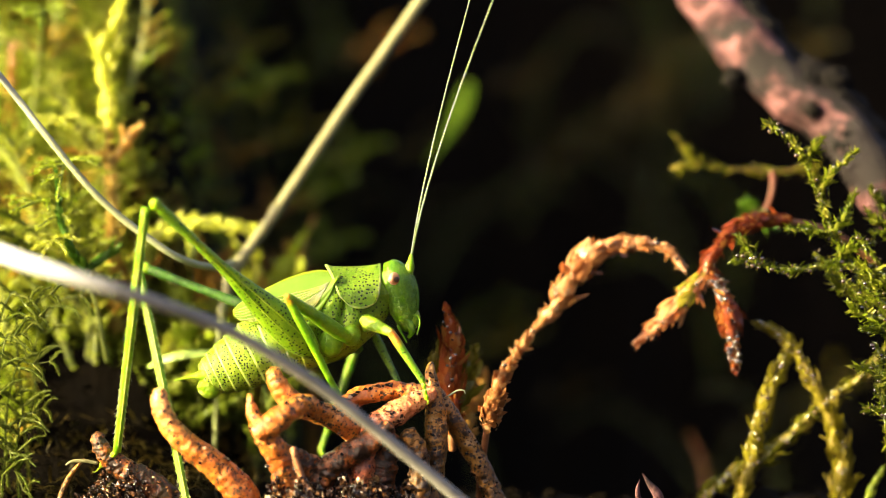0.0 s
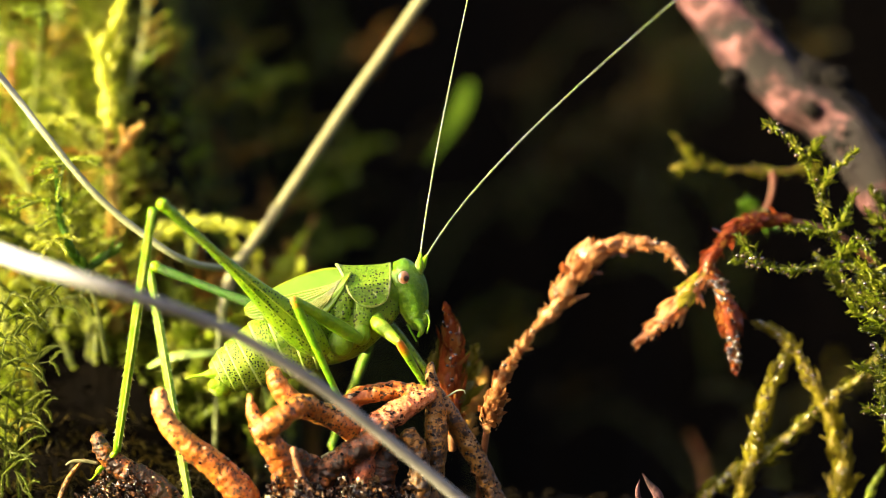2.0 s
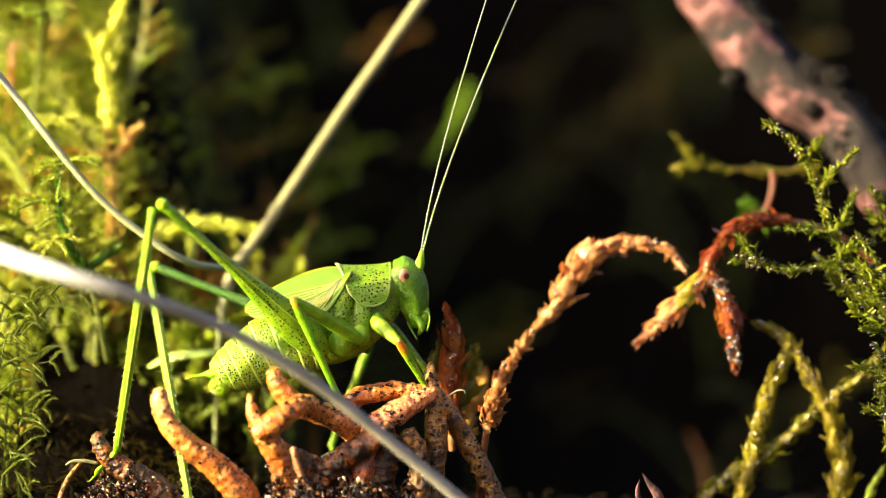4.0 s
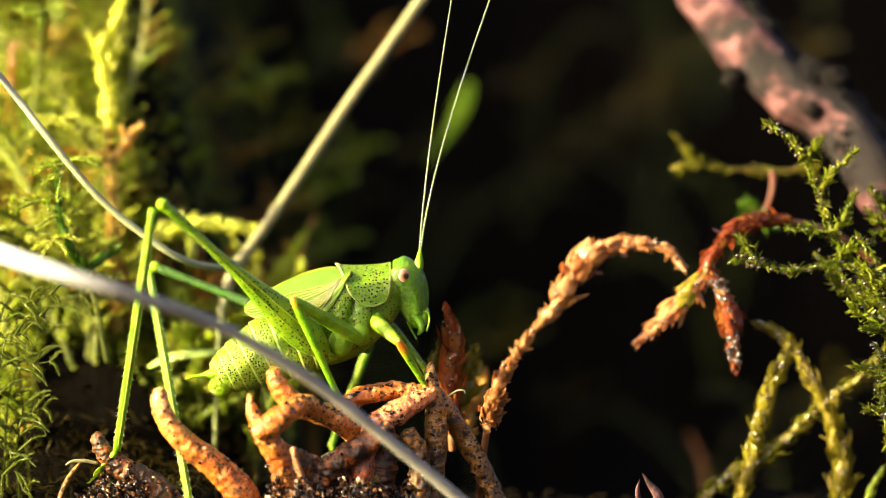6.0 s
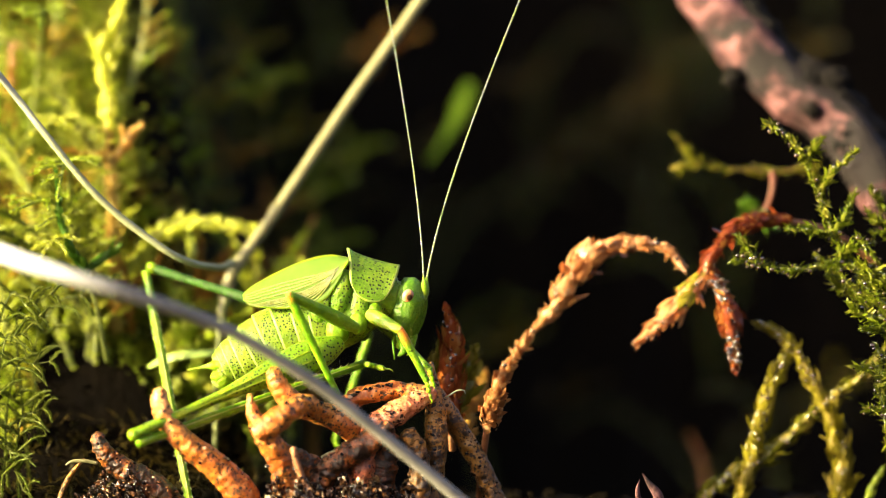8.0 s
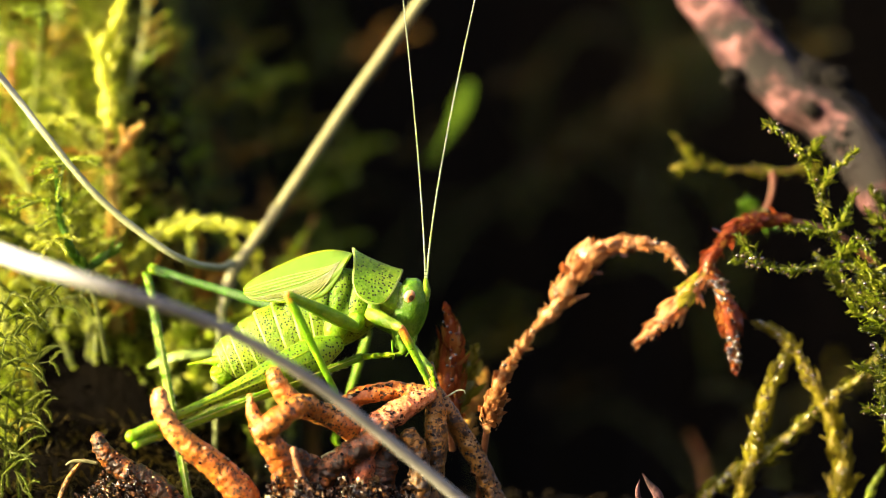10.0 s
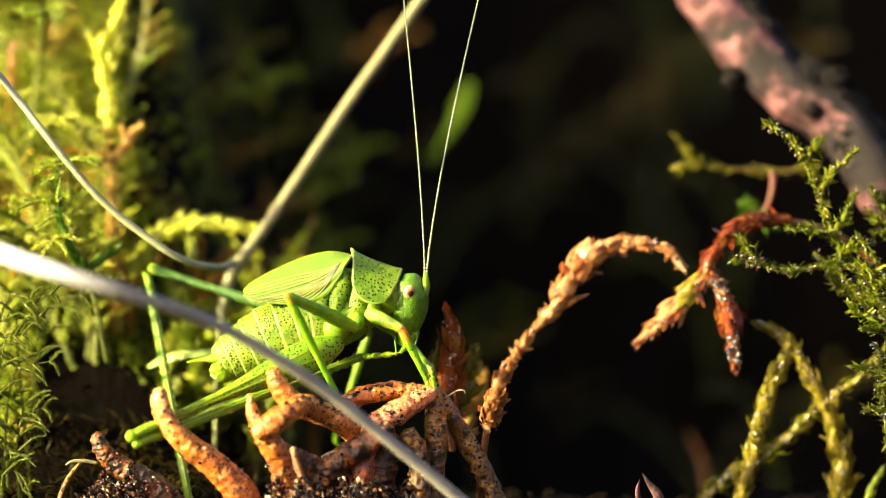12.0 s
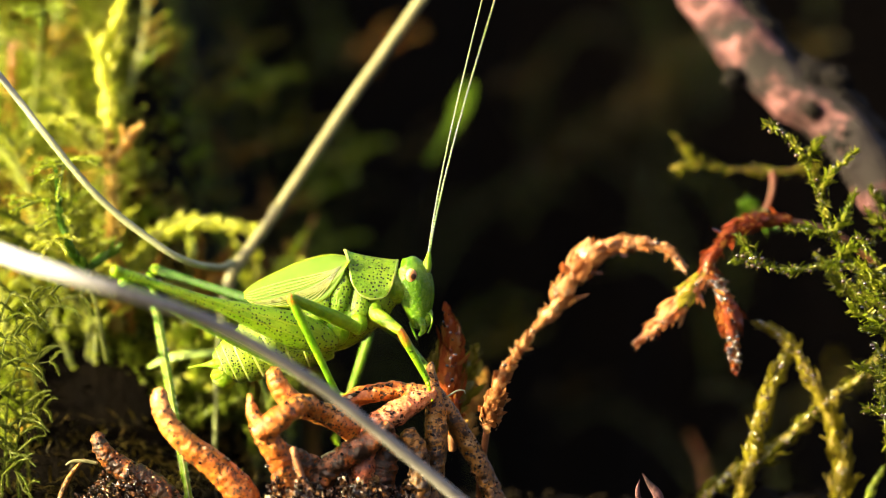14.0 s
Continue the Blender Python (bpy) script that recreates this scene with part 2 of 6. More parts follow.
STRAW = material("yellow_straw", straw_build((0.25, 0.23, 0.11), (0.15, 0.135, 0.055)), Roughness=0.5)
# The near-white end is sun glare put into the straw's colour.
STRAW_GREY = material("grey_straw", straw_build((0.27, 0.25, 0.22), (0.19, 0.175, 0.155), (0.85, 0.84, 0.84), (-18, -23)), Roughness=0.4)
# Its paler end likewise has the sunlight coloured in.
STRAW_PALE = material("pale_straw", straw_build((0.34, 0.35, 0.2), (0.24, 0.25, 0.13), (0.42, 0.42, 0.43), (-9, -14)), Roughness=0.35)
LEAF_DIM = material("dim_green_leaf", straw_build((0.26, 0.42, 0.02), (0.16, 0.3, 0.013)), Roughness=0.6, Specular_IOR_Level=0.1)
GRASS = material("green_grass_blade", straw_build((0.35, 0.46, 0.1), (0.22, 0.34, 0.05)), Roughness=0.45)
STEM_RUST = material("rust_stem", straw_build((0.4, 0.17, 0.07), (0.2, 0.07, 0.03)), Roughness=0.5)
STEM_RED = material("red_stem", straw_build((0.16, 0.045, 0.025), (0.08, 0.022, 0.013)), Roughness=0.4)
STEM_GREEN = material("moss_stem", straw_build((0.2, 0.22, 0.05), (0.1, 0.12, 0.03)), Roughness=0.5)


# ---- tools ----
def mm(p):
    return Vector(p) * MM


def mesh_of(name, verts, faces, mats, smooth=True, slots=None):
    me = bpy.data.meshes.new(name)
    me.from_pydata([tuple(v) for v in verts], [], faces)
    for m in (mats if isinstance(mats, (list, tuple)) else [mats]):
        me.materials.append(m)
    if slots is not None:
        me.polygons.foreach_set("material_index", slots)
    me.polygons.foreach_set("use_smooth", [smooth] * len(faces))
    me.update()
    return me


def part(name, me, parent, label="", at=None, kind=""):
    """Links one mesh as a part under a thing or a part."""
    ob = new(name, me)
    ob.parent = parent
    if at is not None:
        ob.matrix_basis = at
    return tagged(ob, label, kind=kind)


def thing(name, label, category, at=(0, 0, 0), group="", kind=""):
    ob = new(name)
    ob.empty_display_size = 0.002
    ob.location = mm(at)
    return tagged(ob, label, category, group, kind)


def curve_points(pts, n):
    """n points on a smooth curve through pts (any number of values a point)."""
    p = np.array(pts, float)
    p = np.vstack([2 * p[0] - p[1], p, 2 * p[-1] - p[-2]])
    out = []
    for s in np.linspace(0, len(p) - 3 - 1e-9, n):
        i = int(s)
        u = s - i
        a, b, c, d = p[i:i + 4]
        out.append(0.5 * (2 * b + (c - a) * u + (2 * a - 5 * b + 4 * c - d) * u * u + (3 * b - 3 * c + d - a) * u ** 3))
    return np.array(out)


def tube(pts, radii, n=24, sides=10, flat=1.0, rough=0.0, grain=1.0, side=None, origin=(0, 0, 0), squash=None, fine=0.0):
    """Vertices and faces of a closed tube along pts (mm). radii: mm, one a point. flat: thickness across over along.
    rough: uneven skin in mm, fine: a smaller grain on it. side: a fixed direction across, for bodies that lie in one plane. squash: own radii across."""
    rows = [(*p, r, q) for p, r, q in zip(pts, radii, squash or [r * flat for r in radii])]
    c = curve_points(rows, n)
    path, rad, rad2 = c[:, :3], np.maximum(c[:, 3], 0.005), np.maximum(c[:, 4], 0.005)
    tang = np.gradient(path, axis=0)
    tang /= np.linalg.norm(tang, axis=1)[:, None]
    across = np.array(side if side is not None else np.cross(tang[0], (0.3, 0.2, 0.93)), float)
    verts, faces = [], []
    for i in range(n):
        b = across - tang[i] * across.dot(tang[i])
        b /= np.linalg.norm(b)
        if side is None:
            across = b
        up = np.cross(b, tang[i])
        for k in range(sides):
            a = 2 * math.pi * k / sides
            w = up * math.cos(a) * rad[i] + b * math.sin(a) * rad2[i]
            v = path[i] + w
            if rough:
                v = v + w / np.linalg.norm(w) * (rough * noise.fractal(Vector(v) * grain, 1.0, 2.0, 3) + (fine * noise.fractal(Vector(v) * grain * 2.1, 0.8, 2.0, 3) if fine else 0.0))
            verts.append((v - np.array(origin)) * MM)
    for i in range(n - 1):
        for k in range(sides):
            a, b = i * sides + k, i * sides + (k + 1) % sides
            faces.append((a, b, b + sides, a + sides))
    for i, s in ((0, -1), (n - 1, 1)):
        verts.append((path[i] + tang[i] * s * 0.5 * min(rad[i], rad2[i]) - np.array(origin)) * MM)
        e = len(verts) - 1
        for k in range(sides):
            a, b = i * sides + k, i * sides + (k + 1) % sides
            faces.append((b, a, e) if s < 0 else (a, b, e))
    return verts, faces


def joined(pieces):
    verts, faces = [], []
    for v, f in pieces:
        o = len(verts)
        verts += list(v)
        faces += [tuple(i + o for i in q) for q in f]
    return verts, faces


def ball(centre, radii, origin=(0, 0, 0), rings=10, sides=14, turn=0.0, rough=0.0):
    """An ellipsoid in mm; turn: degrees about y, clockwise as the camera sees it."""
    m = Matrix.Rotation(radians(turn), 3, "Y")
    verts, faces = [], []
    for i in range(rings + 1):
        th = math.pi * i / rings
        for k in range(sides):
            ph = 2 * math.pi * k / sides
            p = Vector((math.sin(th) * math.cos(ph), math.sin(th) * math.sin(ph), math.cos(th)))
            f = 1 + (rough * noise.noise(p * 3.1 + Vector(centre) * 1.7) if rough else 0)
            v = m @ Vector((p.x * radii[0] * f, p.y * radii[1] * f, p.z * radii[2] * f)) + Vector(centre) - Vector(origin)
            verts.append(v * MM)
    for i in range(rings):
        for k in range(sides):
            a, b = i * sides + k, i * sides + (k + 1) % sides
            faces.append((a, a + sides, b + sides, b))
    return verts, faces


def leaf(at, along, up, length, width, curl=0.25):
    """A pointed keeled blade: eight triangles in mm."""
    s = along.cross(up)
    if s.length < 1e-6:
        s = along.orthogonal()
    s.normalize()
    u = s.cross(along)
    pts = []
    for t, w in ((0.0, 0.35), (0.35, 1.0), (0.7, 0.7)):
        c = at + along * (length * t) - u * (curl * length * t * t)
        pts += [c + s * (w * width / 2) - u * (0.16 * width * w), c + u * (0.12 * width * w), c - s * (w * width / 2) - u * (0.16 * width * w)]
    pts.append(at + along * length - u * (curl * length))
    f = [(0, 1, 4, 3), (1, 2, 5, 4), (3, 4, 7, 6), (4, 5, 8, 7), (6, 7, 9), (7, 8, 9)]
    return [p * MM for p in pts], f


def leafy(rng, pts, length, width, spacing, spread, n=40, droop=0.25, taper=0.6, start=0.0, vary=0.35, clump=0.0, girth=None):
    """Small leaves set round a stem along pts, spread degrees from it. girth: how thick the shoot is in mm, at even steps along it; its leaves then lie close."""
    c = curve_points(pts, n)
    seg = np.linalg.norm(np.diff(c, axis=0), axis=1)
    run = np.concatenate([[0], np.cumsum(seg)])
    out, s, k = [], start * run[-1], 0
    while s < run[-1]:
        i = min(int(np.searchsorted(run, s)), n - 1)
        i = max(i, 1)
        u = (s - run[i - 1]) / max(seg[i - 1], 1e-6)
        at = Vector(c[i - 1] * (1 - u) + c[i] * u)
        t = Vector(c[i] - c[i - 1]).normalized()
        a = k * 2.4 + rng.uniform(-0.4, 0.4)
        e = t.orthogonal().normalized()
        e2 = t.cross(e)
        radial = e * math.cos(a) + e2 * math.sin(a)
        ang = radians(spread * rng.uniform(0.7, 1.3))
        size = (1 - taper * (s / run[-1]) ** 2) * rng.uniform(1 - vary, 1 + vary)
        size *= 1 + clump * noise.noise(Vector((s * 0.9, 3.7, k * 0.003)))
        if clump:
            ang *= rng.uniform(0.5, 1.9)
        if girth:
            g = float(np.interp(s / run[-1], np.linspace(0, 1, len(girth)), girth))
            g *= 1 + 0.85 * noise.noise(Vector((s * 1.5, 8.1, 0.4)))
            at = at + radial * (g * rng.uniform(0.15, 0.9) * 0.5)
            size *= (0.6 + 0.6 * g) * rng.choice((0.45, 0.8, 1.0, 1.3))
            radial = (radial + Vector((rng.uniform(-0.6, 0.6), rng.uniform(-0.6, 0.6), rng.uniform(-0.6, 0.6)))).normalized()
            ang = radians(rng.choice((8, 14, 20, 20, 26, 42)) * rng.uniform(0.6, 1.4))
        out.append(leaf(at, (t * math.cos(ang) + radial * math.sin(ang)).normalized(), radial, length * size, width * size, droop * rng.uniform(0.2, 1.6)))
        s += spacing * rng.uniform(0.7, 1.3)
        k += 1
    return joined(out)


def shoot(name, label, paths, leaf_mat, stem_mat, length, width, spacing, spread, radius=0.12, seed=1, group="", droop=0.25, taper=0.6, category="moss shoot", clump=0.0, dew=0, bare=0.0, girths=None, mats=None):
    """A leafy moss shoot: the first path is its main stem, the rest its branches. Millimetres. girths, mats: thickness and leaves of each path."""
    rng = random.Random(seed)
    base = paths[0][0]
    ob = thing(name, label, category, base, group)
    o = np.array(base)
    for i, pts in enumerate(paths):
        rel = [tuple(np.array(p) - o) for p in pts]
        v, f = tube(rel, [radius * (1 - 0.6 * j / max(1, len(rel) - 1)) for j in range(len(rel))], n=18, sides=6)
        part("stem" if i == 0 else "branch", mesh_of("stem", v, f, stem_mat), ob)
        v, f = leafy(rng, rel, length, width, spacing, spread, droop=droop, taper=taper, clump=clump, start=bare if i == 0 else 0.0, girth=girths[i] if girths else None)
        part("foliage", mesh_of("foliage", v, f, mats[i] if mats else leaf_mat), ob, kind="stuff")
        if dew and i == 0:
            c = curve_points(rel, 80)
            drops = []
            for _ in range(int(0.7 * dew)):
                q = c[rng.randrange(int(10 + 66 * bare), 80)]
                r = 0.035 + 0.1 * rng.random() ** 2
                drops.append(ball((q[0] + rng.uniform(-0.3, 0.3), q[1] - rng.uniform(0.08, 0.26) - (0.3 * max(girths[0]) if girths else 0), q[2] + rng.uniform(-0.3, 0.3)), (r * rng.uniform(0.7, 1.3), r * 0.45, r), rings=8, sides=10))
            part("dew", mesh_of("dew", *joined(drops), DEW), ob, "tiny glistening beads of wet", kind="stuff")
    return ob


def height(x, y):
    """Lie of the ground in mm: a soil floor, a moss hummock that swells to one side, a bank behind, and an added ridge
    out of view that shades the bank.
    """
    def step(a, b, v):
        t = min(1, max(0, (v - a) / (b - a)))
        return t * t * (3 - 2 * t)
    hum_and_screen = step(-8.5, -19, x) * step(-60, -24, x) * step(0, 27, y) * 32
    # Added high ridge out of view, cut along the sun's direction to darken the bank.
    hum_and_screen = max(hum_and_screen, step(-34, -60, x) * step(0, 20, y - 0.438 * x - 50) * 118)
    bank = step(70, 130, y) * 58 + step(120, 400, y) * 60
    bumps = 0.9 * noise.fractal(Vector((x * 0.12, y * 0.12, 0.3)), 0.8, 2.0, 4) + 0.35 * noise.noise(Vector((x * 0.7, y * 0.7, 5)))
    far = step(30, 300, abs(x)) + step(30, 300, abs(y))
    hollow = step(-7, 4, x) * step(7, 40, y) * -6
    return max(hum_and_screen, bank) + hollow + bumps * (1 + 2 * far) - 0.3


# ---- the place ----
def ground():
    """One sheet, fine near the subject and reaching far off."""
    def line(fine, reach, step, n):
        pos = list(np.arange(0, fine, step))
        grow = (reach / fine) ** (1 / n)
        return pos + [fine * grow ** i for i in range(n + 1)]
    right = line(48, 20000, 0.8, 26)
    xs = sorted({-v for v in right} | set(right))
    back = line(90, 20000, 1.1, 24)
    front = line(26, 20000, 1.2, 24)
    ys = sorted({-v for v in front} | set(back))
    verts = [(x * MM, y * MM, height(x, y) * MM) for y in ys for x in xs]
    w = len(xs)
    faces = [(j * w + i, j * w + i + 1, (j + 1) * w + i + 1, (j + 1) * w + i) for j in range(len(ys) - 1) for i in range(w - 1)]
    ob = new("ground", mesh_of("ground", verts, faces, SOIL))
    return tagged(ob, "humus soil with shade in its near-black colour, mossy hummock, bank and added shading ridge", "ground", kind="structure")


def root(label, pts, radii, mat, rough=0.25, sides=34, n=150, seed=0, group="roots", name="root", grain=2.6):
    """A fleshy knobbly root, in mm, its foot in the soil."""
    ob = thing(name, label, "root", pts[-1], group)
    o = pts[-1]
    v, f = tube(pts, radii, n=n, sides=sides, rough=rough * 0.45, grain=grain, origin=o, fine=0.022)
    part("root_body", mesh_of("root", v, f, mat), ob)
    rng = random.Random(seed)
    c = curve_points([(*p, r) for p, r in zip(pts, radii)], 60)
    crumbs = []
    for _ in range(260):
        q = c[min(59, int(4 + 56 * rng.random() ** 0.35))]
        a = rng.uniform(0, 6.28)
        off = np.array((math.cos(a) * 0.75, -abs(math.sin(a)) * 0.9, math.sin(a * 1.7) * 0.8)) * q[3] * 1.02
        r = 0.025 + 0.12 * rng.random() ** 3
        crumbs.append(ball(tuple(q[:3] + off), (r, r * 0.8, r * 0.7), o, 4, 6, rough=0.6))
    part("soil_grit", mesh_of("soil_grit", *joined(crumbs), CRUMB, smooth=False), ob, "dark grains of soil", kind="stuff")
    return ob


def roots():
    tip = "orange fleshy root tip speckled with soil, curling up from the ground"
    root(tip, [(-14.65, -5, 6.49), (-14.62, -5, 5.76), (-14.16, -5, 4.67), (-13.06, -4.8, 3.49), (-11.71, -4.4, 2.42), (-10.55, -4, 1.1), (-9.85, -3.4, -0.65)],
         [0.34, 0.5, 0.56, 0.64, 0.74, 0.85, 1.0], ROOT, seed=1, rough=0.16)
    root("short orange root tip caked with dark soil", [(-18.27, -1, 4.01), (-18.09, -1, 3.35), (-17.57, -0.8, 2.59), (-16.42, -0.6, 1.84), (-15.09, -0.4, 0.99), (-13.92, 0, -0.6)],
         [0.3, 0.42, 0.55, 0.66, 0.72, 0.9], ROOT_DARK, seed=2, rough=0.3)
    root("pale orange forked root with a blunt upright tip", [(-8.88, -4, 7.48), (-8.53, -4, 6.63), (-7.78, -3.6, 5.79), (-6.47, -3, 5.23), (-5, -2.6, 4.56), (-4.06, -1, 3.05), (-3.89, 1, -0.67)],
         [0.38, 0.52, 0.6, 0.6, 0.7, 0.6, 0.8], ROOT, seed=3, rough=0.2)
    root("bright orange root stub with a pointed tip", [(-10.03, -5, 6.25), (-9.86, -5, 5.46), (-9.54, -5, 4.67), (-8.97, -4.6, 3.69), (-8.35, -4, 2.33), (-7.95, -3, -0.38)],
         [0.13, 0.3, 0.5, 0.66, 0.66, 0.9], ROOT, seed=4, rough=0.2)
    root("sunlit pale orange root lying across the fork", [(-9.69, -5.4, 4.22), (-8.87, -5.4, 4.69), (-7.96, -5, 5.38), (-7.16, -4.4, 5.76), (-6.54, -3.6, 5.37), (-5.88, -3, 4.99), (-5.45, -2.6, 4.74)],
         [0.4, 0.62, 0.6, 0.5, 0.45, 0.45, 0.4], ROOT, seed=5, rough=0.2)
    root("orange root arching over towards the perch", [(-0.27, -0.6, 6.32), (-1.08, -0.8, 6.12), (-2.36, -1, 6.31), (-3.64, -1.2, 6.17), (-4.65, -1.3, 5.87), (-5.29, -1.8, 5.42), (-5.75, -2.4, 4.97)],
         [0.3, 0.46, 0.48, 0.5, 0.5, 0.5, 0.45], ROOT, seed=6, rough=0.22)
    root("pink fleshy root glistening in the sun", [(-0.48, -1.6, 6.24), (-1.46, -2, 5.72), (-2.49, -2.4, 5.14), (-3.55, -2.6, 4.41), (-4.12, -2.4, 3.28), (-4.28, -2, -0.46)],
         [0.34, 0.54, 0.66, 0.66, 0.6, 0.8], ROOT_PINK, seed=7, rough=0.22)
    root("thick orange root with a soiled lower side", [(-2.78, -3, 4.58), (-3.66, -3.2, 3.82), (-4.69, -3.2, 3.17), (-5.67, -3, 2.57), (-6.48, -2.6, 1.36), (-6.8, -2, -0.75)],
         [0.44, 0.58, 0.64, 0.64, 0.66, 0.8], ROOT_DARK, seed=8, rough=0.3)
    root("soiled root column standing in the earth", [(-2.8, -1.5, 3.97), (-3.1, -1.6, 2.85), (-3.33, -1.6, 1.6), (-3.4, -1.4, -0.8)], [0.6, 0.8, 0.8, 1.0], ROOT_DARK, seed=9, rough=0.35)
    root("tan spotted root standing upright", [(-0.48, -1, 6.34), (-0.39, -1, 4.99), (-0.36, -1, 3.35), (-0.48, -1, 1.86), (-0.66, -0.8, -0.84)],
         [0.4, 0.55, 0.6, 0.56, 0.7], ROOT_TAN, seed=10, rough=0.15)
    root("olive brown root leaning down to the soil", [(-0.36, 0, 6.18), (0.48, 0.3, 4.79), (1.26, 0.6, 3.45), (1.99, 0.8, 2.2), (2.71, 1, 0.59), (3.2, 1.2, -0.99)],
         [0.36, 0.5, 0.52, 0.54, 0.56, 0.7], ROOT_TAN, seed=11, rough=0.15)
    root("upright yellowish sheath on the root", [(-0.6, -0.6, 7.76), (-0.66, -0.6, 7.22), (-0.57, -0.6, 6.62), (-0.42, -0.6, 5.72), (-0.36, -0.6, 4.23), (-0.36, -0.4, -0.87)],
         [0.12, 0.28, 0.36, 0.42, 0.4, 0.5], ROOT_TAN, seed=12, rough=0.12)
    root("thin dark red rootlet", [(-7.73, -5.6, 3.53), (-7.58, -5.6, 2.86), (-7.3, -5.4, 1.98), (-6.87, -5.2, 0.94), (-6.41, -5, -0.53)], [0.14, 0.18, 0.2, 0.2, 0.25], STEM_RUST, seed=13, rough=0.05)
    root("knot of dark soiled roots", [(-8.69, -3, 3.16), (-7.82, -2.6, 2.61), (-6.65, -2.2, 1.99), (-5.17, -2, 1.62), (-4.29, -1.6, -0.78)], [0.5, 0.75, 0.8, 0.8, 1.0], ROOT_DARK, seed=14, rough=0.4)
    root("tan root crumbled at its tip", [(-1.9, -2.4, 4.17), (-1.45, -2.2, 3.42), (-1.25, -2, 2.22), (-1.31, -1.8, -0.77)], [0.4, 0.5, 0.55, 0.7], ROOT_TAN, seed=15, rough=0.3)
    o = (-20.42, -1, -0.83)
    ob = thing("twig", "small bent yellow-brown twig", "twig", o)
    part("twig_stem", mesh_of("twig_stem", *tube([(-20.42, -1, -0.83), (-20.18, -1, 0.67), (-19.65, -1.2, 1.87), (-18.89, -1.4, 2.72)], [0.2, 0.17, 0.12, 0.05], 18, 8, origin=o, rough=0.06), ROOT_TAN), ob)
    ob = thing("twig", "small dry split brown twig", "twig", (11.76, -2, -0.75), "")
    o = (11.76, -2, -0.75)
    part("splinter", mesh_of("splinter", *tube([(11.76, -2, -0.75), (11.32, -2, 0.73), (10.87, -2, 1.39), (10.48, -2, 1.98)], [0.3, 0.28, 0.2, 0.1], 14, 7, 0.4, origin=o, rough=0.08), BARK), ob)
    part("splinter", mesh_of("splinter", *tube([(11.76, -2, -0.75), (10.42, -2, 0.43), (10.21, -2.2, 1.1), (10.33, -2.2, 1.69)], [0.2, 0.16, 0.12, 0.05], 14, 7, 0.5, origin=o, rough=0.08), BARK), ob)


def soil_crumbs():
    rng = random.Random(5)
    for cx, cy in ((-8.6, -4.5), (-6.8, -4), (-5.2, -3.4), (-3.6, -3), (-2, -2.4), (-16.5, -1.2), (-18, -0.8), (-7.4, -5.5), (-4.4, -4.6)):
        ob = thing("soil_crumbs", "heap of wet dark soil crumbs", "soil", (cx, cy, height(cx, cy)), "soil crumbs", "stuff")
        bits = []
        for _ in range(260):
            a, r = rng.uniform(0, 6.28), abs(rng.gauss(0, 1.0))
            s = 0.05 + 0.16 * rng.random() ** 2
            x, y = r * math.cos(a), r * math.sin(a) * 0.7
            bits.append(ball((x, y, max(0, 2.1 - 1.0 * r) * rng.random() + 0.1), (s, s * 0.8, s * 0.6), rings=5, sides=7, turn=rng.uniform(0, 90), rough=1.3))
        part("crumbs", mesh_of("crumbs", *joined(bits), CRUMB, smooth=False), ob)


def litter():
    """Fine dark crumbs strewn over the soil floor."""
    rng = random.Random(9)
    bits = []
    for _ in range(2600):
        x, y = rng.uniform(-26, 34), rng.uniform(-3, 60)
        r = 0.1 + 0.5 * rng.random() ** 3
        bits.append(ball((x, y, height(x, y) + 0.3 * r), (r, r * 0.8, r * 0.6), rings=4, sides=6, rough=0.8))
    ob = thing("soil_litter", "dark crumbs and litter strewn over the soil", "soil", (0, 0, 0), kind="stuff")
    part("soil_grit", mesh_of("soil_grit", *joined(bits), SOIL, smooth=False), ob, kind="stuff")


